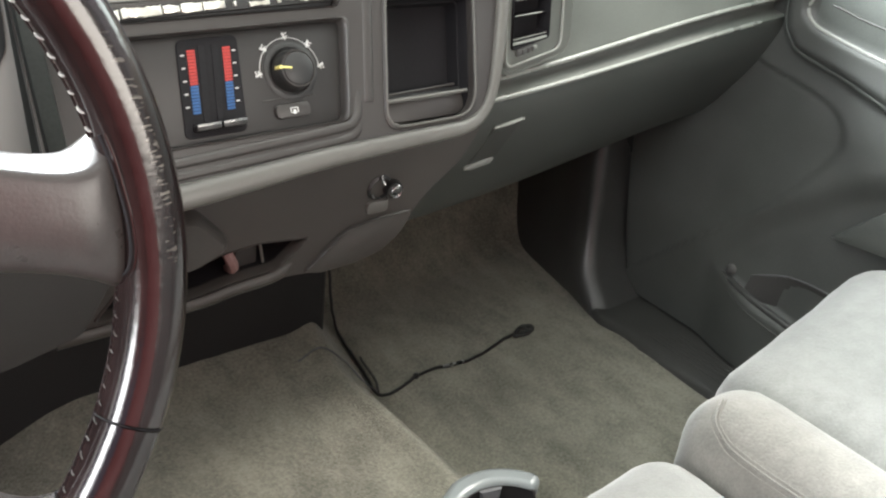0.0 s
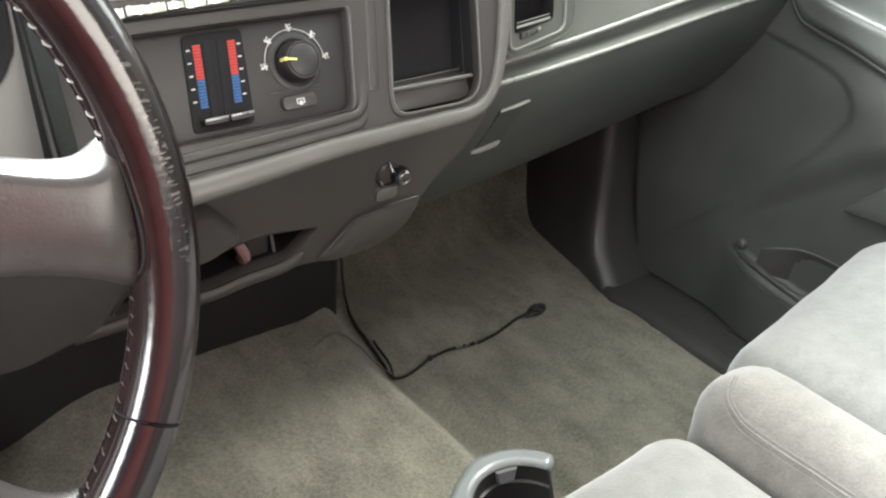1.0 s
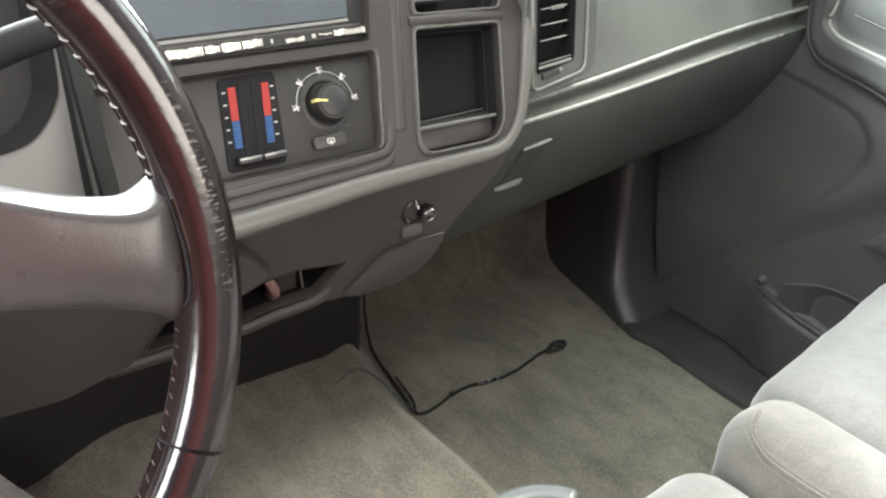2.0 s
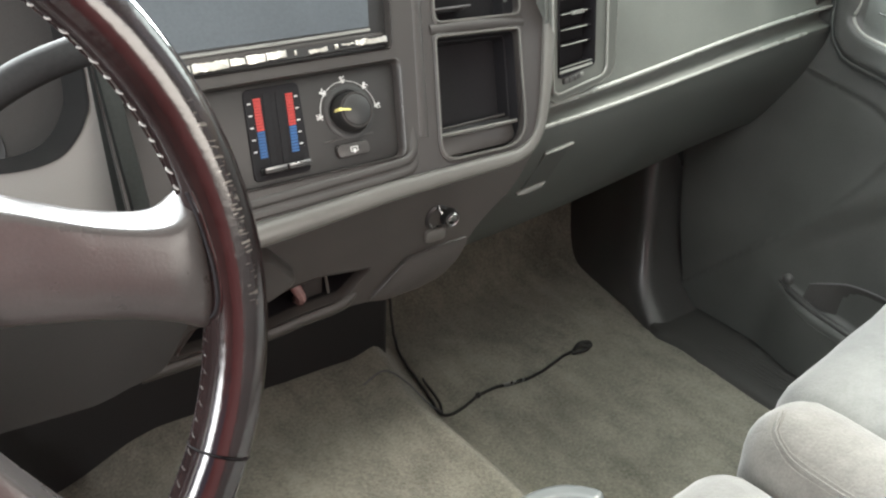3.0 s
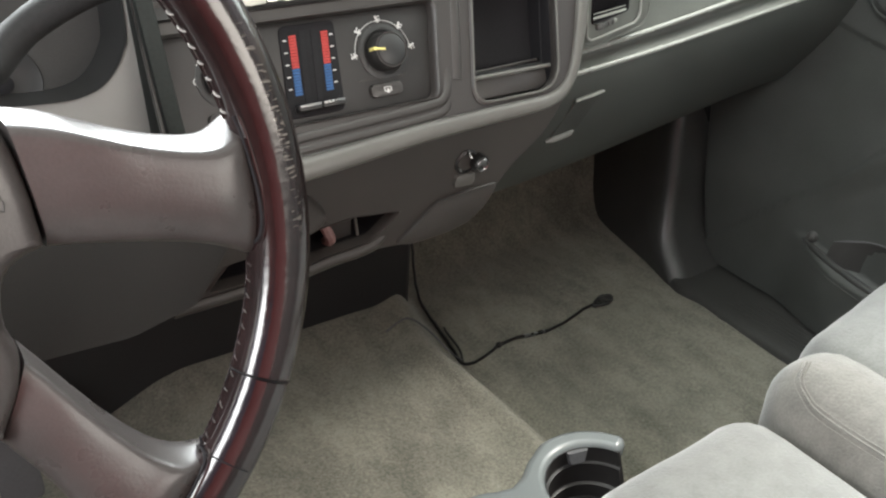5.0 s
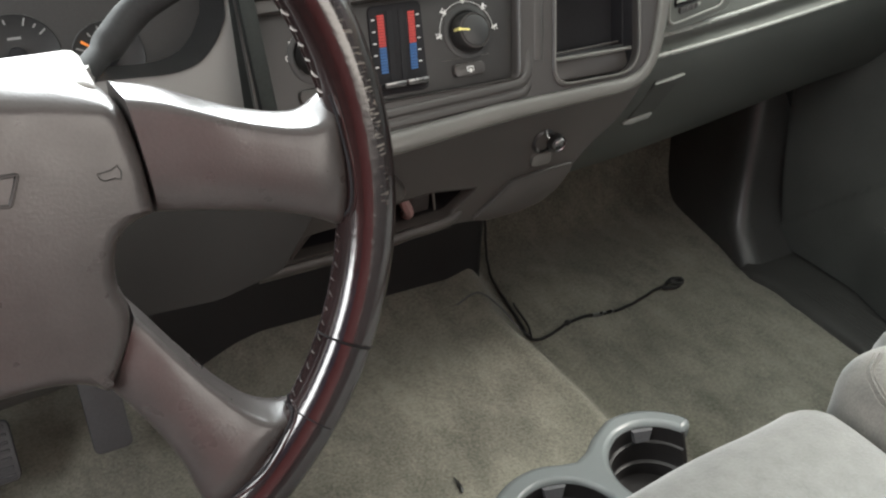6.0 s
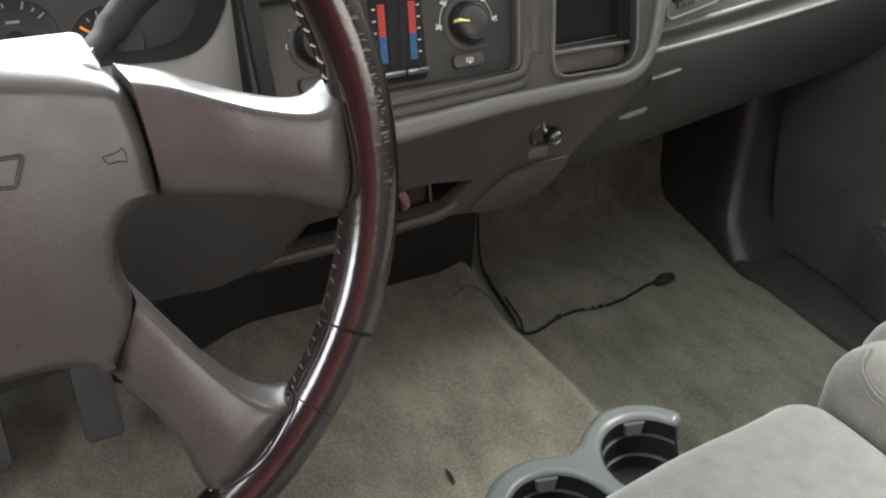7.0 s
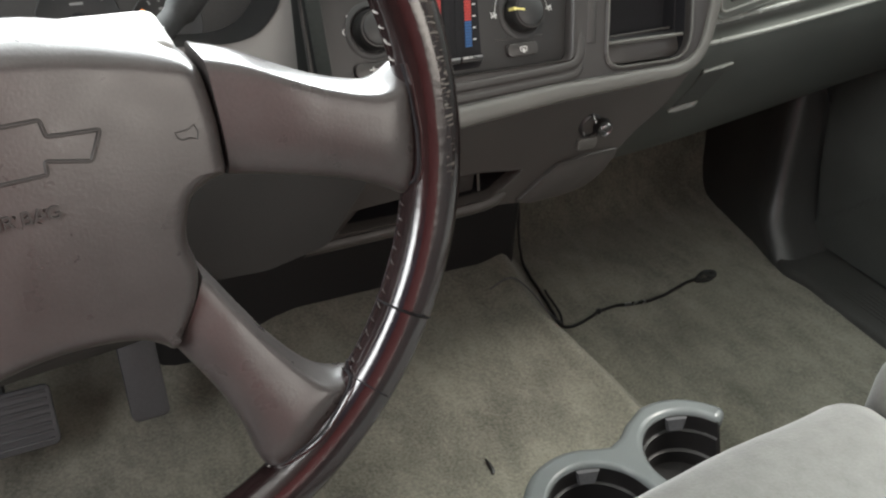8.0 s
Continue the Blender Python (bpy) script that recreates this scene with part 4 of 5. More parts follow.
def build_wheel():
    ob = holder("steering_wheel", WHEEL, "black leather steering wheel, tinted for a red reflection, with grey vinyl spokes and airbag pad", "steering wheel")
    part("rim_grip", tube(rim_arc(-30.4, 210.4, THICK), THICK, 24, 1.0), M_LEATHER, ob, "stitched worn leather upper rim")
    part("rim_lower", tube(rim_arc(211.0, 329.0, THICK), THICK * 0.985, 24, 1.0), M_LEATHER, ob, "smooth glossy lower rim")
    for a in (-30.7, 210.7):
        c, s = math.cos(radians(a)), math.sin(radians(a))
        loop = [((RIM + THICK * 1.002 * math.cos(t)) * c, (RIM + THICK * 1.002 * math.cos(t)) * s, THICK * 1.002 * math.sin(t)) for t in [2 * math.pi * i / 28 for i in range(28)]]
        part("wrap_seam", tube(loop, 0.00032, 6, closed=True, up=(c, s, 0.3)), M_POCKET, ob, "thin dark seam")
    rng = random.Random(7)
    for a0, a1 in ((-43, -13), (9, 171), (193, 223)):
        st = []
        a = a0 + 1.0
        while a < a1:
            j = rng.uniform(-3, 3)
            line = []
            for k in range(4):
                phi, b = radians(-84 - 6 * k + j), radians(a + (0.22 + 0.04 * j) * k)
                h = THICK + ((0.0004 if a0 == 9 else 0.0) if k in (1, 2) else -0.0003)
                line.append(((RIM + h * math.sin(phi)) * math.cos(b), (RIM + h * math.sin(phi)) * math.sin(b), h * math.cos(phi)))
            st.append(tube(line, 0.0005 if a0 == 9 else 0.0003, 5))
            a += 2.6 + 0.05 * j
        tagged(part("stitching", merge(*st), M_THREAD if a0 == 9 else M_STITCH, ob, "coarse stitches along the inner rim"), kind="stuff")
        # the two turned leather edges that the thread draws together
        for phi0 in (-104,):
            edge = []
            for q in range(91):
                b, h = radians(mixf(a0, a1, q / 90)), THICK + 0.0001
                phi = radians(phi0 + 1.5 * math.sin(q * 1.9))
                edge.append(((RIM + h * math.sin(phi)) * math.cos(b), (RIM + h * math.sin(phi)) * math.sin(b), h * math.cos(phi)))
            part("leather_edge", tube(edge, 0.0006, 6), M_LEATHER, ob, "puckered leather edge")
    for a in (-44.0, 224.0):
        c, q = math.cos(radians(a)), math.sin(radians(a))
        loop = [((RIM + THICK * 1.002 * math.cos(t)) * c, (RIM + THICK * 1.002 * math.cos(t)) * q, THICK * 1.002 * math.sin(t)) for t in [radians(70 + 14 * k) for k in range(11)]]
        part("wrap_crease", tube(loop, 0.0004, 6, up=(c, q, 0.3)), M_POCKET, ob, "short crease in the leather")
    # airbag pad
    half = [(0.0000, 0.0722), (0.0202, 0.0710), (0.0393, 0.0672), (0.0600, 0.0614), (0.0735, 0.0554), (0.0808, 0.0506), (0.0838, 0.0466), (0.0864, 0.0385), (0.0884, 0.0270), (0.0897, 0.0148), (0.0897, 0.0040), (0.0888, -0.0090), (0.0799, -0.0111),
            (0.0707, -0.0164), (0.0664, -0.0269), (0.0653, -0.0380), (0.0676, -0.0495), (0.0646, -0.0638), (0.0570, -0.0771), (0.0488, -0.0878), (0.0431, -0.0841), (0.0348, -0.0788), (0.0210, -0.0747), (0.0000, -0.0727)]
    outline = half + [(-x, y) for x, y in half[-2:0:-1]]
    out = [Vector(p[:2]) for p in smooth_line([(*p, 0) for p in outline + outline[:1]], 3)][:-1]
    inward = []
    for k, p in enumerate(out):
        d = out[(k + 1) % len(out)] - out[k - 1]
        inward.append(Vector((d.y, -d.x)).normalized())
    # the face: gently domed, and above a firm shoulder it slopes away to the windshield
    def face(x, y):
        over = y - (0.0590 - 0.07 * abs(x) - 1.6 * x * x)
        fall = 1.7 * over if over > 0.004 else 1.7 * (over + 0.004) ** 2 / 0.016 if over > -0.004 else 0.0
        return -0.0036 - 0.55 * x * x - 0.35 * (y + 0.002) ** 2 - fall

    loops = []
    for d, drop in ((0.004, 0.050), (0.0, 0.030), (0.0, 0.017), (0.0005, 0.0105), (0.0018, 0.0060), (0.0036, 0.0030), (0.0056, 0.0012), (0.0075, 0.0003)):
        lp = []
        for p, v in zip(out, inward):
            q = p + v * d
            top = ease((p.y - 0.050) / 0.01)
            lp.append((q.x, q.y, face(q.x, q.y) - drop * mixf(1.0, 0.45, top)))
        loops.append(lp)
    last = loops[-1]
    for f in [0.97 - 0.03 * k for k in range(12)] + [0.55, 0.45, 0.33, 0.2, 0.08]:
        lp = []
        for x, y, _ in last:
            x, y = x * f, (y + 0.002) * f - 0.002
            lp.append((x, y, face(x, y)))
        loops.append(lp)
    part("airbag_pad", loft(loops), M_SPOKE, ob, "brown-grey grained airbag pad", angle=60)
    out = [tuple(p) for p in out]
    part("hub_core", puffy([(p[0] * 0.96, p[1] * 0.84) for p in out], [(0.9, -0.075), (0.97, -0.045), (0.99, -0.030), (0.9, -0.029)]), M_BLACK, ob)
    ups = [((0.0860, 0.0518), (0.0905, -0.0106), -0.022, 0.9), ((0.1033, 0.0463), (0.1053, -0.0133), -0.018, 0.95), ((0.1208, 0.0378), (0.1229, -0.0171), -0.013, 1.0), ((0.1374, 0.0302), (0.1385, -0.0212), -0.009, 1.0), ((0.1555, 0.0244), (0.1525, -0.0256), -0.005, 1.0), ((0.1678, 0.0233), (0.1639, -0.0310), -0.003, 1.0), ((0.1774, 0.0274), (0.1739, -0.0370), -0.0035, 0.9), ((0.1865, 0.0306), (0.1832, -0.0393), -0.009, 0.75)]
    lows = [((0.0699, -0.0507), (0.0496, -0.0879), -0.024, 0.9), ((0.0770, -0.0631), (0.0542, -0.0962), -0.021, 0.95), ((0.0852, -0.0779), (0.0601, -0.1068), -0.017, 1.0), ((0.0975, -0.0980), (0.0671, -0.1222), -0.012, 1.0), ((0.1097, -0.1134), (0.0722, -0.1377), -0.007, 1.0), ((0.1218, -0.1223), (0.0748, -0.1528), -0.003, 1.0), ((0.1334, -0.1255), (0.0808, -0.1657), -0.004, 0.8)]
    for mirror in (1, -1):
        for nm, st in (("upper_spoke", ups), ("lower_spoke", lows)):
            bm = section_loft(interp_stations(st), 0.0135, 2.35)
            for v in bm.verts:
                v.co.x *= mirror
            part(nm, bm, M_SPOKE, ob, "grey-brown grained vinyl spoke", angle=60)
    # raised outline of the maker's sign, a plain cross-shaped band, and the embossed wording
    sg = [(-0.0417, 0.0253), (-0.0205, 0.0264), (-0.0195, 0.0337), (0.0124, 0.0338), (0.0135, 0.0266), (0.0347, 0.0253), (0.0288, 0.0131), (0.0108, 0.0169), (0.0105, 0.0113), (-0.0172, 0.0112), (-0.0177, 0.0167), (-0.0474, 0.0127)]
    part("emblem", tube([(x, y, -0.0036 - 0.35 * (x * x)) for x, y in fillet(sg, 0.001, 2)], 0.0009, 6, closed=True), M_EMBOSS, ob, "embossed cross-shaped emblem outline")
    text("lettering", "AIR BAG", 0.0082, M_EMBOSS, ob, pose(-0.0033, -0.0048, -0.0033), 0.0009)
    for mirror in (1, -1):
        pts = [(0.0659, 0.0169), (0.0723, 0.0172), (0.0751, 0.0186), (0.0764, 0.0153), (0.0754, 0.0120), (0.0727, 0.0132), (0.0683, 0.0130), (0.0665, 0.0146)]
        part("horn_symbol", tube([(x * mirror, y, face(x, y)) for x, y in pts], 0.0004, 5, closed=True), M_EMBOSS, ob)
    # where the spokes run under the leather: a dark joint and the raised leather lip beside it
    for mirror in (1, -1):
        for run in ([(0.1768, 0.0299, 0), (0.1780, 0.0236, 0), (0.1790, 0.0164, 0), (0.1799, 0.0060, 0), (0.1804, -0.0063, 0), (0.1796, -0.0191, 0), (0.1777, -0.0275, 0), (0.1756, -0.0317, 0)],
                    [(0.1295, -0.1173, 0), (0.1282, -0.1245, 0), (0.1213, -0.1331, 0), (0.1064, -0.1467, 0), (0.0919, -0.1544, 0), (0.0809, -0.1580, 0), (0.0767, -0.1583, 0)]):
            for off, r, mat, lab in ((0.0, 0.0008, M_POCKET, "dark joint"), (0.0013, 0.0006, M_LEATHER, "raised leather lip")):
                ln = []
                for p in smooth_line(run, 6):
                    far = math.hypot(p.x, p.y)
                    q = Vector((p.x, p.y, 0)) * ((far + off) / far)
                    q.z = math.sqrt(max(0.0, THICK ** 2 - (far + off - RIM) ** 2)) + 0.0002
                    q.x *= mirror
                    ln.append(q)
                part("spoke_joint", tube(ln, r, 8), mat, ob, lab)
    return ob


build_wheel()


def build_column():
    ob = holder("steering_column", WHEEL, "dark grey steering column shroud behind the wheel", "steering column")
    top = rect(-0.068, -0.085, 0.068, 0.062, 0.03, 8)
    part("shroud", loft([[(x * s, y * s + o, z) for x, y in top] for s, o, z in ((0.8, -0.012, -0.055), (0.9, -0.02, -0.065), (0.92, -0.03, -0.09), (0.92, -0.05, -0.16), (0.92, -0.07, -0.30))]), M_COLUMN, ob)
    part("lower_cover", loft([[(x * s * 1.1, y * s * 0.7 + o, z) for x, y in top] for s, o, z in ((0.8, -0.055, -0.085), (0.95, -0.06, -0.10), (1.0, -0.065, -0.2), (1.0, -0.06, -0.33))]), M_COLUMN, ob)
    # paler than the shroud, to paint the bright highlight at its top
    top_cover = box(-0.45, -0.20, 0.56, -0.288, -0.150, 0.607, 0.006, 3)
    top_cover.transform(WHEEL.inverted())
    part("shroud_top", top_cover, M_CLUSTER, ob, "shroud top with a highlight painted as pale colour")
    return ob


build_column()

# ---- instruments and driver side ----


def build_cluster():
    ob = holder("instrument_cluster", pose(-0.30, 0.035, 0.57, 78, 0, 0), "grey instrument cluster surround with a dark rounded gauge opening", "instrument cluster")
    hole = [tuple(p)[:2] for p in smooth_line([(-0.20, 0.09, 0), (-0.20, -0.030, 0), (-0.15, -0.044, 0), (-0.02, -0.0495, 0), (0.05, -0.0525, 0), (0.085, -0.0545, 0), (0.101, -0.053, 0), (0.1135, -0.0485, 0), (0.124, -0.039, 0), (0.1310, -0.028, 0), (0.1358, -0.012, 0), (0.1365, 0.05, 0), (0.131, 0.09, 0)], 5)]
    outer = fillet([(-0.25, -0.12), (0.151, -0.12), (0.156, 0.12), (-0.25, 0.12)], 0.012)
    part("surround", plate(outer, [hole], 0, 0.008), M_CLUSTER, ob)
    part("lens_rim", ring(hole, 0, 0.0035, 0.055, 0.97), M_BLACK, ob, "black rim of the gauge opening")
    part("gauge_face", box(-0.22, -0.08, -0.062, 0.15, 0.10, -0.056, 0), M_COLUMN, ob, "dark gauge face")
    for gx, gy, gr, tr, marks, lean in ((0.060, -0.045, 0.0265, 0.0208, (158, 123, 102, 76, 55), 143), (-0.001, -0.036, 0.0295, 0.0245, (130, 100, 70, 53, 38), 205)):
        g = part("small_gauge", lathe([(gr, -0.056), (gr, -0.0552), (gr - 0.0006, -0.0548), (gr - 0.0012, -0.0552), (0.01, -0.0552)], 40, (gx, gy)), M_BLACK, ob)
        for k, a in enumerate(marks):
            h = 0.0028 if k % 2 == 0 else 0.0016
            tk = part("gauge_mark", box(-0.0006, -h, 0, 0.0006, h, 0.0005, 0), M_GAUGE, g)
            tk.matrix_local = pose(gx + tr * math.cos(radians(a)), gy + tr * math.sin(radians(a)), -0.0545, 0, 0, a - 90)
        word = part("gauge_print", box(-0.0045, -0.0009, 0, 0.0045, 0.0009, 0.0004, 0), M_GAUGE, g, "faint printed bar")
        word.matrix_local = pose(gx, gy + 0.0125, -0.0546)
        nd = part("needle", box(-0.0010, 0.0050, 0, 0.0010, 0.0225, 0.0015, 0.0005), M_ORANGE, g, "orange needle")
        nd.matrix_local = pose(gx, gy, -0.0525, 0, 0, lean - 90)
        part("hub_cap", lathe([(0.0065, -0.0548), (0.0065, -0.0505), (0.004, -0.0495)], 20, (gx, gy)), M_POCKET, g)
    pump = merge(*[tube(p, 0.0004, 5, closed=True) for p in ([(-0.0028, -0.004, 0), (0.0012, -0.004, 0), (0.0012, 0.004, 0), (-0.0028, 0.004, 0)], [(-0.0018, 0.0008, 0), (0.0003, 0.0008, 0), (0.0003, 0.003, 0), (-0.0018, 0.003, 0)], [(0.0014, -0.003, 0), (0.0028, -0.003, 0), (0.0032, 0.0018, 0), (0.0018, 0.003, 0)])])
    part("fuel_icon", pump, M_PRINT, ob, "small white fuel pump symbol").matrix_local = pose(0.0165, -0.0404, -0.0535)
    return ob


build_cluster()


def build_lever():
    ob = holder("shift_lever", pose(-0.290, -0.155, 0.592), "dark column shift lever with a rounded grip", "shift lever")
    part("lever_arm", tube(smooth_line([(0.0, 0.0, 0.0), (0.018, 0.022, 0.006), (0.038, 0.035, 0.019), (0.066, 0.035, 0.033), (0.10, 0.035, 0.042)], 5), [0.0065] * 5 + [0.0085] * 16, 14), M_LEVER, ob)
    part("lever_collar", lathe([(0.006, -0.006), (0.007, 0.0), (0.005, 0.006)], 20), M_LIP, ob, "pale worn collar")
    return ob


build_lever()


def build_knee_panel():
    ob = holder("knee_panel", Matrix.Identity(4), "dark grey knee panel below the instruments", "dashboard panel", kind="structure")
    prof = [(0.05, 0.488), (0.036, 0.475), (0.03, 0.45), (0.025, 0.40), (0.03, 0.35), (0.045, 0.325), (0.08, 0.318), (0.30, 0.33), (0.30, 0.488)]
    part("panel", loft([[(x, y, z) for y, z in prof] for x in (-0.80, -0.55, -0.35, -0.20)]), M_LOWER, ob)
    cs = fillet([(-0.112, 0.445), (-0.112, 0.405), (-0.148, 0.350), (-0.20, 0.338), (-0.28, 0.342), (-0.6, 0.35), (-0.6, 0.445)], 0.008)
    sb = prism([(x, z) for x, z in cs], -0.03, 0.012, 0.006)
    sb.transform(Matrix.Rotation(radians(90), 4, "X"))
    part("column_surround", sb, M_COLUMN, ob)
    part("dash_top", box(-0.82, 0.06, 0.665, 0.205, 0.42, 0.69, 0.01), M_PAD, ob, "dash top pad")
    part("cowl", box(-0.84, 0.40, 0.640, 0.84, 0.66, 0.664, 0.004), M_BLACK, ob)
    part("dash_back", box(-0.82, 0.42, 0.33, 0.82, 0.44, 0.67, 0), M_HOLE, ob)
    return ob


build_knee_panel()


def build_pedal(name, label, x0, x1, z0, z1, y, ribs, across):
    ob = holder(name, pose((x0 + x1) / 2, y, (z0 + z1) / 2, 55, 0, 0), label, "pedal", "foot pedals")
    w, h = (x1 - x0) / 2, (z1 - z0) / 2 * 1.15
    part("pad", prism(rect(-w, -h, w, h, 0.008), -0.008, 0.004, 0.002), M_PEDAL, ob)
    for i in range(ribs):
        t = -0.8 + 1.6 * i / (ribs - 1)
        bm = box(-w * 0.9, t * h - 0.0018, 0.003, w * 0.9, t * h + 0.0018, 0.006, 0.001) if across else box(t * w - 0.0018, -h * 0.9, 0.003, t * w + 0.0018, h * 0.9, 0.006, 0.001)
        part("rib", bm, M_PEDAL, ob)
    part("arm", tube([(0, 0.0, -0.006), (0, 0.06, -0.02), (0, 0.20, 0.03)], 0.008, 8), M_BLACK, ob)
    return ob


build_pedal("brake_pedal", "worn dark rubber brake pedal with ribs", -0.475, -0.379, 0.085, 0.138, 0.15, 7, True)
build_pedal("accelerator_pedal", "grey plain accelerator pedal", -0.311, -0.273, 0.083, 0.168, 0.16, 0, False)

# ---- passenger door and side ----


def line_gap(y, z, pts):
    """The least distance from (y, z) to a line of points, and the side on which it lies (+ left of the way along)."""
    best, side = 1e9, 1.0
    for (ay, az), (by, bz) in zip(pts, pts[1:]):
        dy, dz = by - ay, bz - az
        t = max(0.0, min(1.0, ((y - ay) * dy + (z - az) * dz) / (dy * dy + dz * dz)))
        d = math.hypot(y - ay - t * dy, z - az - t * dz)
        if d < best - 1e-9:
            best, side = d, 1.0 if dy * (z - az) - dz * (y - ay) > 0 else -1.0
    return best * side


DOOR_PAD = [tuple(p)[:2] for p in smooth_line([(0.072, 0.66, 0), (0.068, 0.545, 0), (0.062, 0.485, 0), (0.046, 0.460, 0), (0.027, 0.4495, 0), (-0.040, 0.437, 0), (-0.095, 0.424, 0), (-0.30, 0.38, 0), (-0.90, 0.30, 0)], 4)]
DOOR_REST = [tuple(p)[:2] for p in smooth_line([(0.024, 0.66, 0), (0.027, 0.535, 0), (0.033, 0.506, 0), (0.020, 0.490, 0), (-0.004, 0.483, 0), (-0.040, 0.477, 0), (-0.083, 0.471, 0), (-0.30, 0.445, 0), (-0.90, 0.38, 0)], 4)]
DOOR_INSERT = [tuple(p)[:2] for p in smooth_line([(0.20, 0.452, 0), (0.092, 0.418, 0), (0.006, 0.407, 0), (-0.037, 0.394, 0), (-0.058, 0.372, 0), (-0.060, 0.350, 0), (-0.030, 0.296, 0), (0.006, 0.246, 0), (0.060, 0.19, 0)], 4)]
DOOR_BAND = [tuple(p)[:2] for p in smooth_line([(0.075, 0.150, 0), (0.020, 0.212, 0), (-0.050, 0.270, 0), (-0.130, 0.325, 0), (-0.30, 0.36, 0), (-0.90, 0.33, 0)], 4)]
DOOR_POCKET = [tuple(p)[:2] for p in smooth_line([(0.30, 0.17, 0), (0.15, 0.152, 0), (0.036, 0.131, 0), (0.010, 0.126, 0), (-0.080, 0.112, 0), (-0.25, 0.095, 0), (-0.90, 0.08, 0)], 4)]


def door_x(y, z):
    """The inner skin of the door: rolled pad, arm rest, sunk insert, swelling band and map pocket."""
    x = 0.742 + 0.036 * ease((z - 0.10) / 0.30)
    x -= 0.024 * ease(0.5 - line_gap(y, z, DOOR_PAD) / 0.026)
    x += 0.010 * ease(0.5 - line_gap(y, z, DOOR_REST) / 0.012)
    g = line_gap(y, z, DOOR_INSERT)
    x += 0.0045 * ease(0.5 + g / 0.006) + 0.0022 * math.exp(-((g / 0.0028) ** 2))
    x -= 0.018 * ease(0.5 - line_gap(y, z, DOOR_BAND) / 0.05) * ease((0.10 - y) / 0.12) * ease((0.47 - z) / 0.10)
    x -= 0.022 * ease(0.5 + line_gap(y, z, DOOR_POCKET) / 0.014) * ease((0.065 - y) / 0.10)
    return x


def build_door():
    ob = holder("door_passenger", Matrix.Identity(4), "closed dark grey-green vinyl passenger door with armrest and map pocket", "car door", kind="structure")
    bm = bmesh.new()
    nz, ny = 170, 190
    rows = []
    for j in range(nz + 1):
        z = mixf(0.016, 0.66, j / nz)
        front = 0.206 + 0.27 * z
        row = []
        for i in range(ny + 1):
            t = i / ny
            y = mixf(front, -0.8, t * 0.30 + 0.70 * t ** 2.2)
            roll = 0.020 * (1 - ease((front - y) / 0.02)) ** 2
            row.append(bm.verts.new((door_x(y, z) + roll, y, z)))
        rows.append(row)
    for a, b in zip(rows, rows[1:]):
        for i in range(ny):
            bm.faces.new((a[i], a[i + 1], b[i + 1], b[i]))
    # the paler pad inside the armrest's ridge, a skin on the door
    low = sorted((y, z) for y, z in DOOR_REST if z < 0.51)
    pad, cols = bmesh.new(), []
    for i in range(71):
        y = 0.021 - 0.80 * (i / 70) ** 1.8
        z0 = np.interp(y, [p[0] for p in low], [p[1] for p in low]) + 0.0035
        cols.append([pad.verts.new((door_x(y, mixf(z0, 0.655, k / 36)) - 0.0007, y, mixf(z0, 0.655, k / 36))) for k in range(37)])
    for a, b in zip(cols, cols[1:]):
        for k in range(36):
            pad.faces.new((a[k], a[k + 1], b[k + 1], b[k]))
    part("armrest_pad", pad, M_DOORPAD, ob, "paler padded upper door and armrest", angle=60)
    # the outer skin and the edges between
    back = [[bm.verts.new((0.86, r[k].co.y, r[k].co.z)) for k in (0, ny)] for r in (rows[0], rows[-1])]
    bm.faces.new((back[0][0], back[0][1], back[1][1], back[1][0]))
    bm.faces.new((*[v for v in rows[0]], back[0][1], back[0][0]))
    bm.faces.new((*[v for v in reversed(rows[-1])], back[1][0], back[1][1]))
    bm.faces.new((*[r[0] for r in reversed(rows)], back[0][0], back[1][0]))
    bm.faces.new((*[r[ny] for r in rows], back[1][1], back[0][1]))
    part("door_panel", bm, M_DOOR, ob, angle=60)

    def along(pts, lift, r, name, mat, label=""):
        ln = [Vector((door_x(y, z) - lift, y, z)) for y, z in pts]
        k = len(ln)
        return part(name, tube(ln, [r * (0.35 + 0.65 * ease(min(q, k - 1 - q) / 4)) for q in range(k)], 10), mat, ob, label)

    along(DOOR_PAD[3:-3], -0.002, 0.0042, "pad_roll", M_DOORPAD)
    # pale bead carries the armrest edge's highlight in its colour
    along(DOOR_REST[3:-3], 0.0, 0.0024, "armrest_ridge", M_BEAD, "armrest edge with its highlight painted pale")
    part("switch_bezel", tube(smooth_line([(door_x(y, z) - 0.0005, y, z) for y, z in ((0.004, 0.516), (-0.015, 0.513), (-0.038, 0.509), (-0.067, 0.506), (-0.12, 0.50))], 5), 0.0016, 8), M_SILL, ob, "dark edge of the switch panel")
    lip = [p for p in DOOR_POCKET[8:-4]]
    along(lip, 0.001, 0.0050, "pocket_lip", M_KICK, "rounded glossy pocket lip")
    along([(y, z - 0.016) for y, z in lip[3:]], 0.0, 0.0012, "pocket_groove", M_SILL)
    arc = [tuple(p)[:2] for p in smooth_line([(-0.008, 0.147, 0), (-0.035, 0.160, 0), (-0.066, 0.171, 0), (-0.116, 0.174, 0), (-0.20, 0.165, 0), (-0.40, 0.14, 0)], 5)]
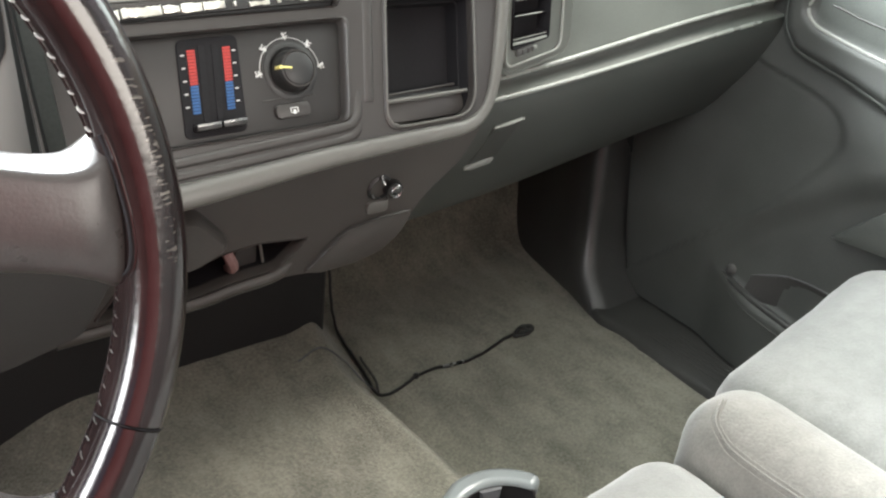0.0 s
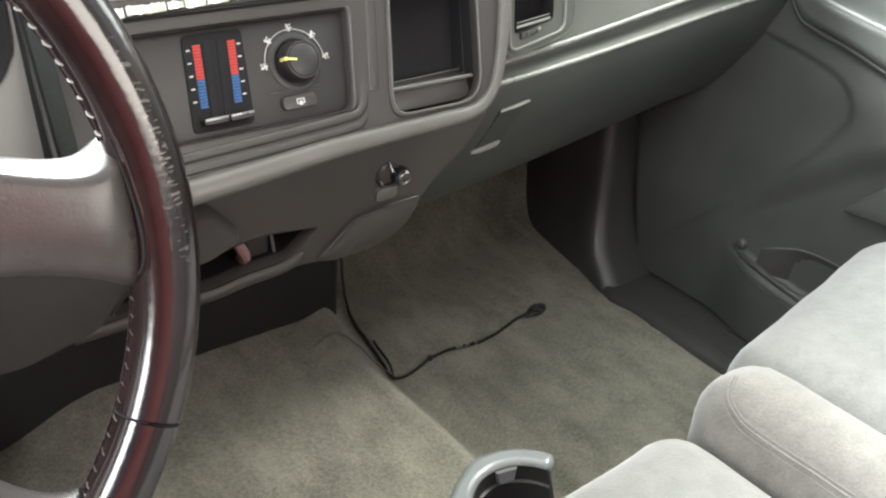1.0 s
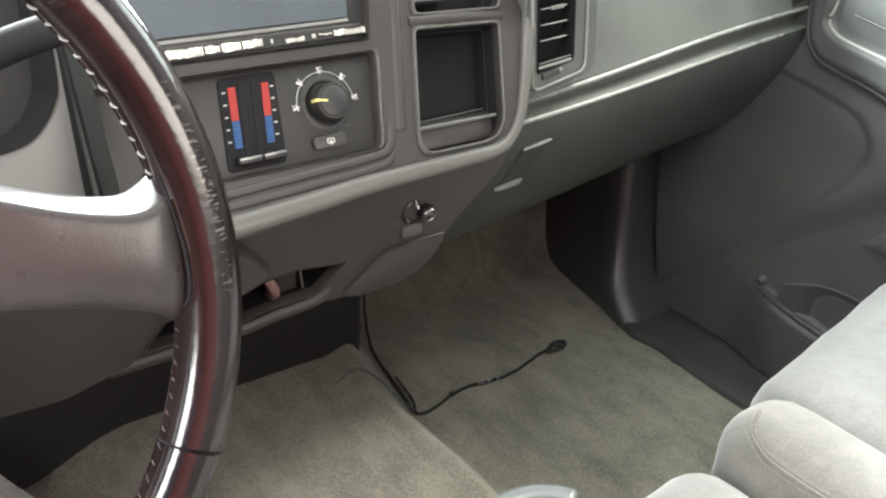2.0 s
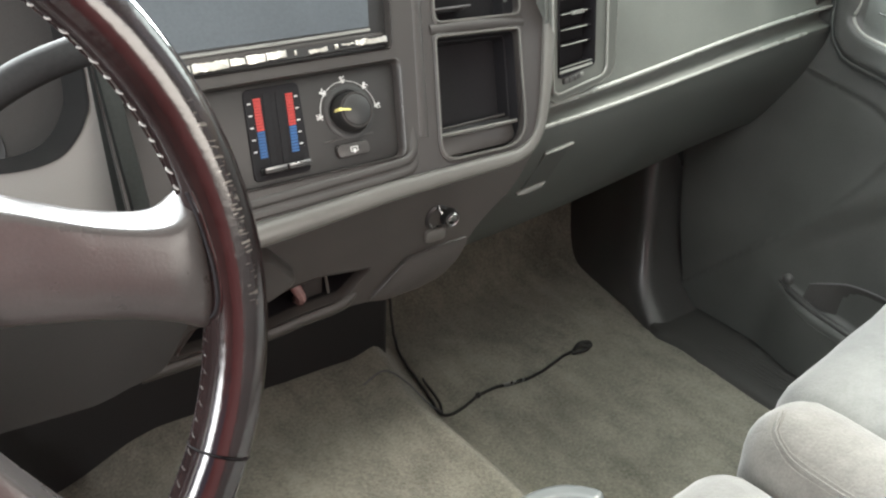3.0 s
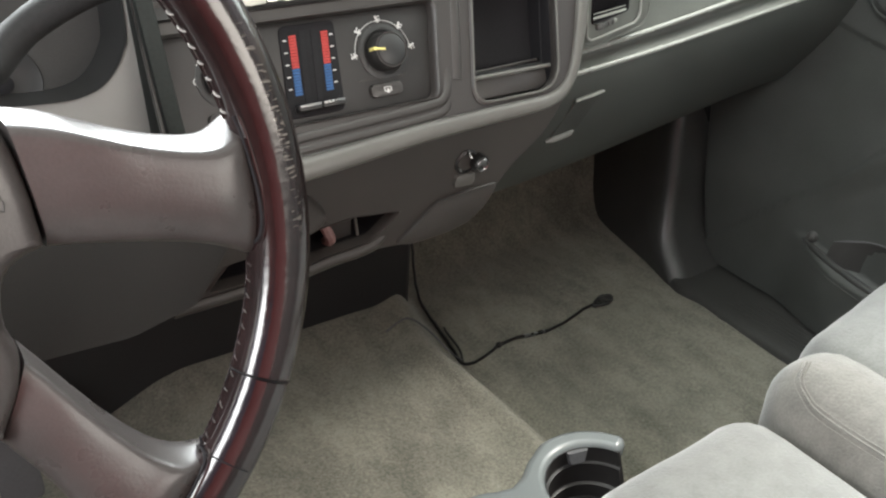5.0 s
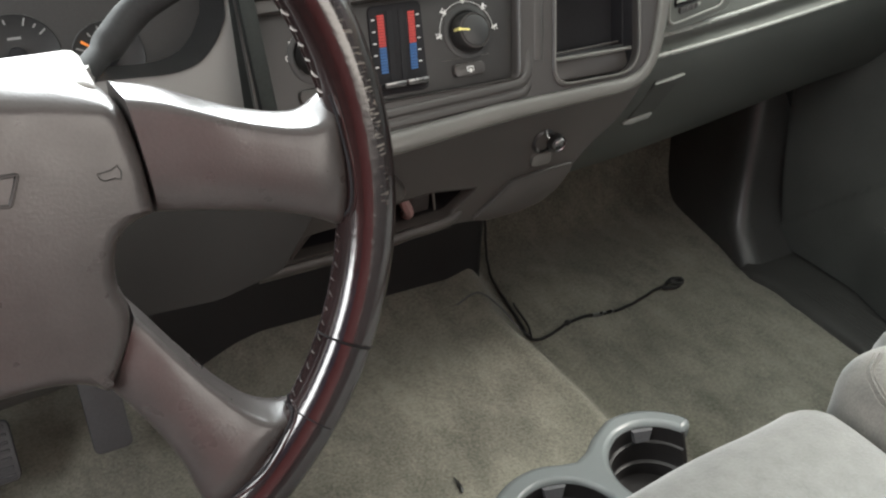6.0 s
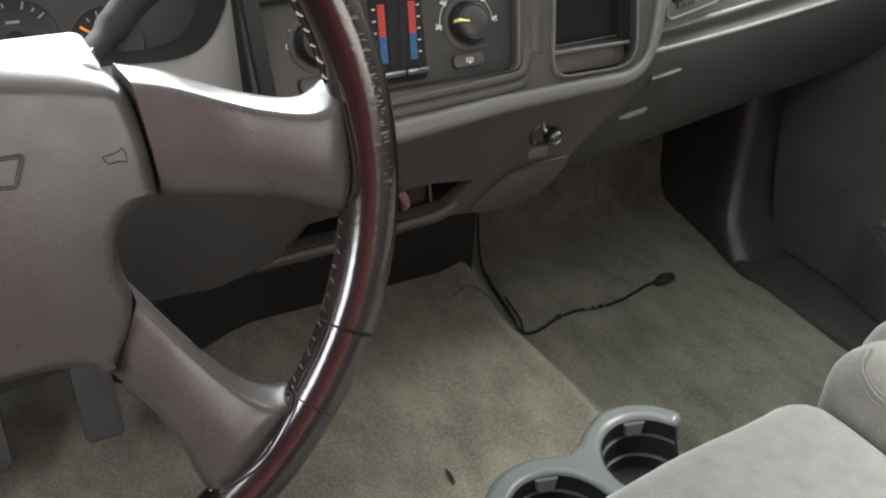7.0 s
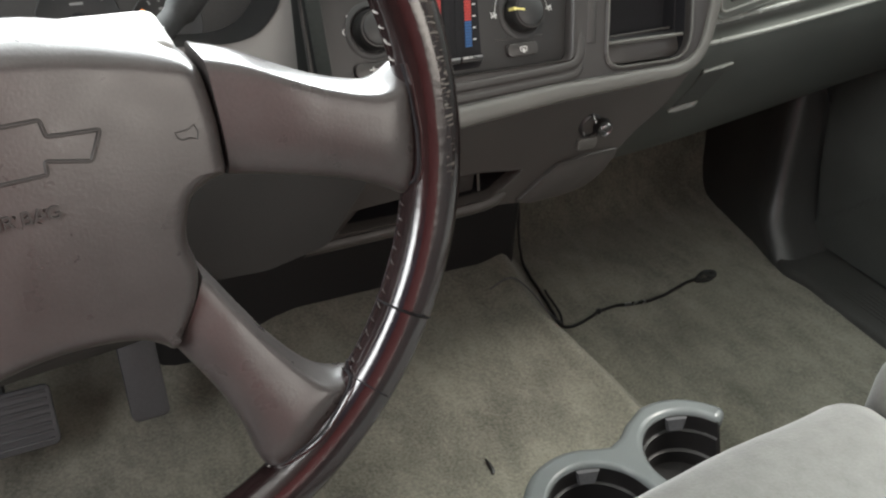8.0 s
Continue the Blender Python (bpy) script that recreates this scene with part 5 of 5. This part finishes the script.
    part("pocket_opening", loft([[(door_x(y, z) - 0.001, y, z), (door_x(y, z) - 0.001, y, z - 0.003), (door_x(y, 0.118) + 0.004, y, 0.122 + 0.15 * min(0.0, y)), (door_x(y, 0.118) + 0.004, y, 0.118 + 0.15 * min(0.0, y))] for y, z in arc]), M_COLUMN, ob, "dark mouth of the map pocket")
    along(arc, 0.0012, 0.0013, "pocket_rim", M_RUBBER, "thin pale rim of the map pocket")
    part("trim_button", lathe([(0.008, -0.006), (0.008, 0.001), (0.0065, 0.0035), (0.003, 0.005)], 18), M_TRIMDOT, ob, "grey push button").matrix_local = pose(door_x(0.024, 0.139) - 0.002, 0.024, 0.139, 0, -90, 0)
    part("pull_cup", puffy(fillet([(-0.055, -0.037), (0.03, -0.028), (0.07, -0.020), (0.07, 0.060), (0.004, 0.026)], 0.010), [(1, -0.02), (1, 0.0), (0.97, 0.0025), (0.88, 0.004), (0.5, 0.0045)]), M_DOORPAD, ob, "paler grey pull handle end").matrix_local = pose(0.738, -0.150, 0.288, 90, 0, 90 + 180)
    part("window_sill", box(0.76, -0.80, 0.655, 0.86, 0.34, 0.675, 0.006), M_DOOR, ob)
    return ob


build_door()


def build_side():
    kick = holder("kick_panel", Matrix.Identity(4), "dark rounded kick panel in front of the passenger door", "trim", kind="structure")
    inner = [(0.0, 0.648, 0.150), (0.018, 0.652, 0.172), (0.05, 0.662, 0.206), (0.09, 0.676, 0.226), (0.15, 0.690, 0.243), (0.25, 0.704, 0.266), (0.36, 0.712, 0.290), (0.44, 0.714, 0.305)]
    cut = smooth_line(inner, 5)
    loops = []
    for p in cut:
        z, xi, yr = p.x, p.y, p.z
        w = mixf(0.030, 0.022, ease(z / 0.1))
        lp = [(0.84, 0.64, z - 0.02), (xi + 0.085, 0.64, z - 0.02), (xi + 0.050, 0.42, z - 0.01), (xi + 0.020, yr + 0.10, z), (xi + 0.004, yr + 0.045, z)]
        for q in range(9):
            a = radians(90 * q / 8)
            lp.append((xi + w - w * math.cos(a), yr + w - w * math.sin(a), z))
        lp += [(0.758, yr + 0.002, z), (0.762, yr + 0.02, z), (0.84, yr + 0.03, z)]
        loops.append(lp)
    part("panel", loft(loops), M_KICK, kick, "dark satin kick panel", angle=60)
    sill = holder("sill_plate", pose(0.70, -0.40, 0.0), "black ribbed plastic door sill plate", "trim", kind="structure")
    edge = smooth_line([(-0.054, -0.8, 0), (-0.052, 0.36, 0), (-0.050, 0.46, 0), (-0.048, 0.52, 0), (-0.052, 0.556, 0), (-0.045, 0.585, 0)], 5)
    out = [(p.x, p.y) for p in edge] + [(0.052, 0.61), (0.052, -0.8)]
    part("plate", loft([[(x + e, y, z) for x, y in out] for z, e in ((-0.02, -0.004), (0.004, -0.003), (0.009, 0.0), (0.012, 0.004))]), M_SILL, sill, angle=50)
    for i in range(6):
        x = -0.026 + i * 0.0085
        part("rib", tube([(x, -0.8, 0.012), (x, 0.47 - 0.006 * i, 0.012), (x + 0.002, 0.50 - 0.006 * i, 0.010)], 0.0017, 6), M_SILL, sill)


build_side()

# ---- seats ----


def cushion(x0, x1, y0, y1, z0, z1, r, crown=0.0, tilt=0.0, seed=0.0, n=22):
    """A stuffed block with round edges of radius r, a swelling top and a slight tilt across."""
    h = Vector(((x1 - x0) / 2, (y1 - y0) / 2, (z1 - z0) / 2))
    c = Vector(((x0 + x1) / 2, (y0 + y1) / 2, (z0 + z1) / 2))
    bm = bmesh.new()
    bmesh.ops.create_cube(bm, size=2)
    bmesh.ops.subdivide_edges(bm, edges=bm.edges[:], cuts=n, use_grid_fill=True)
    for v in bm.verts:
        p = Vector(tuple(math.sin(a * math.pi / 2) for a in v.co))
        full = Vector((p.x * h.x, p.y * h.y, p.z * h.z))
        core = Vector(tuple(max(-(k - r), min(k - r, f)) for f, k in zip(full, h)))
        d = full - core
        q = core + (d.normalized() * r if d.length > 1e-9 else d)
        if q.z > 0:
            q.z += crown * (1 - p.x * p.x) * (q.z / h.z) + tilt * q.x
        w = noise.noise((q.x * 8 + seed, q.y * 8, q.z * 8)) * 0.003 + noise.noise((q.x * 30 + seed, q.y * 30, q.z * 30)) * 0.0008
        v.co = c + q * (1 + w * 3)
    return bm


def build_seats():
    ob = holder("passenger_seat", pose(0.5, -0.5, 0.0), "light grey velour passenger seat cushion with a stitched side bolster", "car seat", "front seats")
    inv = Matrix.Translation((-0.5, 0.5, 0))

    def add(nm, bm, mat, label=""):
        bm.transform(inv)
        return part(nm, bm, mat, ob, label, angle=80)

    bm = cushion(0.364, 0.715, -1.0, -0.190, 0.04, 0.268, 0.06, 0.004, 0.10)
    for v in bm.verts:
        v.co.y += 0.10 * (v.co.x - 0.40) * ease((v.co.y + 0.8) / 0.5)
    add("cushion", bm, M_SEAT, "pale grey velour seat cushion")
    add("bolster", cushion(0.276, 0.384, -1.0, -0.222, 0.03, 0.273, 0.05, 0.003, seed=3.0), M_SEATSIDE, "taupe velour side bolster with a stitched seam")
    add("outer_bolster", cushion(0.66, 0.735, -1.0, -0.205, 0.04, 0.285, 0.035, seed=5.0), M_SEAT)
    for o, r, mat in ((-0.0040, 0.0004, M_SEAM), (0.0, 0.0010, M_SEATSIDE), (0.0030, 0.0005, M_SEAM)):
        run = smooth_line([(0.312 + o, -0.250 - o * 0.5, 0.2725), (0.295 + o, -0.257 - o * 0.5, 0.2645 + o * 0.4), (0.288 + o, -0.270, 0.259 + o * 0.6), (0.284 + o, -0.288, 0.255 + o * 0.8), (0.284 + o, -0.327, 0.2545 + o * 0.8), (0.285 + o, -0.368, 0.255 + o * 0.8), (0.285 + o, -0.55, 0.255 + o * 0.8)], 6)
        add("seam", tube([p - Vector((0, 0, 0.0006)) for p in run], r, 6), mat, "sewn seam")
    # backrests stand out of view; they cut rear light and reflect dark
    add("backrest", cushion(0.33, 0.72, -0.92, -0.74, 0.20, 0.95, 0.06, seed=11.0), M_BACKREST, "unseen upright velour backrest, darkened to dim rim reflections")
    add("seat_base", box(0.30, -0.95, 0.0, 0.70, -0.30, 0.10, 0.01), M_BLACK)
    c = holder("centre_seat", pose(0.08, -0.5, 0.0), "light taupe velour centre seat cushion", "car seat", "front seats")
    inv2 = Matrix.Translation((-0.08, 0.5, 0))
    bm = cushion(-0.12, 0.281, -1.0, -0.219, 0.06, 0.237, 0.048, 0.003, seed=8.0)
    for v in bm.verts:
        v.co.y += 0.08 * (v.co.x - 0.26)
    bm.transform(inv2)
    part("cushion", bm, M_SEAT, c, angle=80)
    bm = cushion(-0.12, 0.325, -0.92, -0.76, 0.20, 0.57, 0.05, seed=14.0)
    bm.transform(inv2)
    part("backrest", bm, M_BACKREST, c, "unseen low velour backrest, darkened to dim rim reflections", angle=80)
    bm = box(-0.08, -0.95, 0.03, 0.25, -0.24, 0.11, 0.01)
    bm.transform(inv2)
    part("seat_base", bm, M_BLACK, c)
    # out of view, added to block light from the driver's footwell
    d = holder("driver_seat", pose(-0.38, -0.6, 0.0), "unseen light grey velour driver seat cushion, added to shade the driver floor", "car seat", "front seats")
    inv3 = Matrix.Translation((0.38, 0.6, 0))
    for nm, bm, mat in (("cushion", cushion(-0.63, -0.135, -1.0, -0.262, 0.05, 0.245, 0.055, 0.004, seed=17.0), M_SEAT), ("seat_base", box(-0.60, -0.95, 0.0, -0.16, -0.34, 0.11, 0.01), M_BLACK)):
        bm.transform(inv3)
        part(nm, bm, mat, d, angle=80)


build_seats()


def build_cup_holder():
    ob = holder("cup_holder", pose(0, 0, 0.135), "grey plastic double cup holder in front of the centre seat", "cup holder")
    R, r = 0.0742, 0.0517
    cs = ((0.163, -0.1706), (0.040, -0.1925))

    def arc(c, q, a0, a1, step):
        return [(c[0] + q * math.cos(radians(a)), c[1] + q * math.sin(radians(a))) for a in range(a0, a1, step)]

    # outline of the collar: two lobes with a waist; round the first well it is an open hook with a blunt end
    pts = []
    for k in range(9):
        t = math.pi * k / 8
        q, a = (r + R) / 2 - (R - r) / 2 * math.cos(t), radians(33) - 0.0095 * math.sin(t) ** 0.8 / R
        pts.append((cs[0][0] + q * math.cos(a), cs[0][1] + q * math.sin(a)))
    pts += arc(cs[0], R, 34, 106, 4) + [(0.121, -0.1115), (0.105, -0.1235), (0.088, -0.1300)] + arc(cs[1], R, 64, 262, 6)
    pts += [(0.044, -0.34), (0.20, -0.34)] + arc(cs[0], r, -60, -324, -6)
    hole = arc(cs[1], r, 0, 360, 6)
    side = []
    for k, p in enumerate(pts):
        d = Vector(pts[(k + 1) % len(pts)]) - Vector(pts[k - 1])
        side.append(Vector((-d.y, d.x)).normalized())
    loops = [[(p[0] + v.x * d, p[1] + v.y * d, z) for p, v in zip(pts, side)] for d, z in ((0.0, -0.016), (0.0, -0.0075), (0.0006, -0.0048), (0.0022, -0.0022), (0.0046, -0.0006), (0.0072, 0.0))]
    lip = [[(cs[1][0] + q * math.cos(radians(a)), cs[1][1] + q * math.sin(radians(a)), z) for a in range(0, 360, 6)] for q, z in ((r, -0.012), (r, -0.005), (r + 0.0010, -0.0020), (r + 0.0030, -0.0004), (r + 0.0045, 0.0))]
    # the flat top, without what lies in the closed well or outside the outline
    def inside(p, ring_pts):
        odd = False
        for a, b in zip(ring_pts, ring_pts[1:] + ring_pts[:1]):
            if (a[1] > p[1]) != (b[1] > p[1]) and p[0] < a[0] + (b[0] - a[0]) * (p[1] - a[1]) / (b[1] - a[1]):
                odd = not odd
        return odd

    outer, inner = loops[-1], lip[-1]
    flat = [Vector(p[:2]) for p in outer + inner]
    n = len(outer)
    edges = [(k, (k + 1) % n) for k in range(n)] + [(n + k, n + (k + 1) % len(inner)) for k in range(len(inner))]
    vs, _, tris, *_ = geometry.delaunay_2d_cdt(flat, edges, [], 0, 1e-6)
    top = bmesh.new()
    made = [top.verts.new((v.x, v.y, 0.0)) for v in vs]
    for t in tris:
        c = (vs[t[0]] + vs[t[1]] + vs[t[2]]) / 3
        if inside(c, outer) and not inside(c, inner):
            top.faces.new([made[k] for k in t])
    part("tray", merge(top, loft(loops, caps=False), loft(lip, caps=False)), M_CUP, ob, angle=50)
    for (cx, cy), a0, a1 in ((cs[0], 29, 301), (cs[1], 0, 360)):
        prof = [(0.0514, -0.005), (0.0508, -0.0200), (0.0500, -0.0222), (0.0476, -0.0230), (0.0470, -0.046), (0.0455, -0.0475), (0.0440, -0.048), (0.0435, -0.064), (0.0545, -0.064), (0.0560, -0.010), (0.0545, -0.005)]
        n = 45
        slant = 330.0 if a1 < 360 else 0.0

        def on_wall(q, z, k):
            a = radians(mixf(a0 + slant * z, a1, k / n))
            return (cx + q * math.cos(a), cy + q * math.sin(a), z)

        wall = loft([[on_wall(q, z, k) for q, z in prof] for k in range(n + 1)], caps=a1 < 360)
        part("well", wall, M_WELL, ob, "black stepped cup well")
        part("well_bottom", lathe([(0.044, -0.066), (0.044, -0.063), (0.001, -0.063)], 40, (cx, cy)), M_WELL, ob)
        # a lighter ring paints the lit edge of the step
        edge = [on_wall(0.0498, -0.0222, k) for k in range(n + 1)]
        part("step_ring", tube(edge, 0.0007, 6), M_TRIMDOT, ob, "edge of the well's step, its lit line painted lighter")
        tab = part("grip_tab", puffy([(-0.0115, 0.0), (0.0115, 0.0), (0.0080, -0.014), (-0.0080, -0.014)], [(1, -0.003), (1, 0.001), (0.9, 0.003)]), M_RUBBER, ob, "pale rubber grip tab")
        tab.matrix_local = pose(cx + 0.013, cy + 0.0480, -0.0055, 78, 0, -14)
    part("stalk", box(0.05, -0.33, -0.125, 0.17, -0.27, -0.022, 0.006), M_BLACK, ob)
    return ob


build_cup_holder()

# ---- loose things on the carpet ----


def build_cable():
    ob = holder("cable", pose(0.256, 0.18, 0.0), "thin black cable lying bent on the carpet with a looped end", "cable")
    plan = [(0.303, 0.39), (0.297, 0.372), (0.284, 0.333), (0.275, 0.285), (0.264, 0.228), (0.256, 0.178), (0.282, 0.174), (0.305, 0.181), (0.322, 0.186), (0.348, 0.188), (0.378, 0.181), (0.411, 0.178), (0.445, 0.182), (0.472, 0.189), (0.500, 0.193)]
    pts = [(x - 0.256, y - 0.18, floor_z(x, y) + 0.004 + 0.33 * (max(0.0, y - 0.316) / 0.15) ** 2) for x, y in plan]
    part("wire", tube([p + Vector((noise.noise(p * 60), noise.noise(p * 60 + Vector((5, 0, 0))), 0)) * 0.002 for p in smooth_line(pts, 5)], 0.0022, 8), M_CABLE, ob)
    ez = floor_z(0.52, 0.192)
    for rx, ry, dx, lift, turn in ((0.017, 0.0095, 0.0, 0.0045, 12), (0.010, 0.0060, 0.007, 0.0085, -25)):
        loop = []
        for k in range(20):
            a = 2 * math.pi * k / 20
            u, v = rx * math.cos(a), ry * math.sin(a) * (0.75 + 0.25 * math.cos(a))
            c, q = math.cos(radians(turn)), math.sin(radians(turn))
            loop.append((0.518 + dx + u * c - v * q - 0.256, 0.192 + u * q + v * c - 0.18, ez + lift + 0.0015 * math.sin(2 * a)))
        part("looped_end", tube(loop, 0.0030, 8, closed=True), M_RUBBERDARK, ob, "knotted loop at the cable's end")
    part("tie", tube([(0.322 - 0.256 + 0.0012 * k, 0.186 - 0.18 + 0.0007 * k, floor_z(0.322, 0.186) + 0.0045) for k in range(-3, 4)], [0.0022, 0.0036, 0.0042, 0.0044, 0.0042, 0.0034, 0.0022], 8), M_CABLE, ob, "small knot in the cable")
    # a made-up metal sleeve gives the cable its glint
    bare = [Vector(p) for p in smooth_line(pts, 5) if 0.362 < p.x + 0.256 < 0.398]
    part("cable_glint", tube([p + Vector((0, 0, 0.0004)) for p in bare], 0.0027, 8), M_LIGHTER, ob, "glint on the cable, added as a short metal sleeve")
    second = [(0.277, 0.255), (0.274, 0.243), (0.268, 0.204), (0.257, 0.18)]
    part("second_strand", tube(smooth_line([(x - 0.256, y - 0.18, floor_z(x, y) + 0.006) for x, y in second], 5), 0.0018, 6), M_CABLE, ob)
    third = [(0.256, 0.18), (0.247, 0.203), (0.228, 0.221), (0.198, 0.229), (0.165, 0.228)]
    part("loose_strand", tube(smooth_line([(x - 0.256, y - 0.18, floor_z(x, y) + 0.0075) for x, y in third], 6), 0.0012, 6), M_RUBBER, ob)
    return ob


build_cable()


def build_debris():
    x, y = 0.015, -0.046
    ob = part("twig", puffy(fillet([(x - 0.002, y - 0.004), (x + 0.002, y - 0.002), (x + 0.003, y + 0.010), (x + 0.001, y + 0.019), (x - 0.001, y + 0.008)], 0.001, 2), [(1, floor_z(x, y) - 0.002), (1, floor_z(x, y) + 0.003), (0.6, floor_z(x, y) + 0.005)]), M_CABLE)
    tagged(ob, "small dark twig lying on the carpet", "debris")


build_debris()
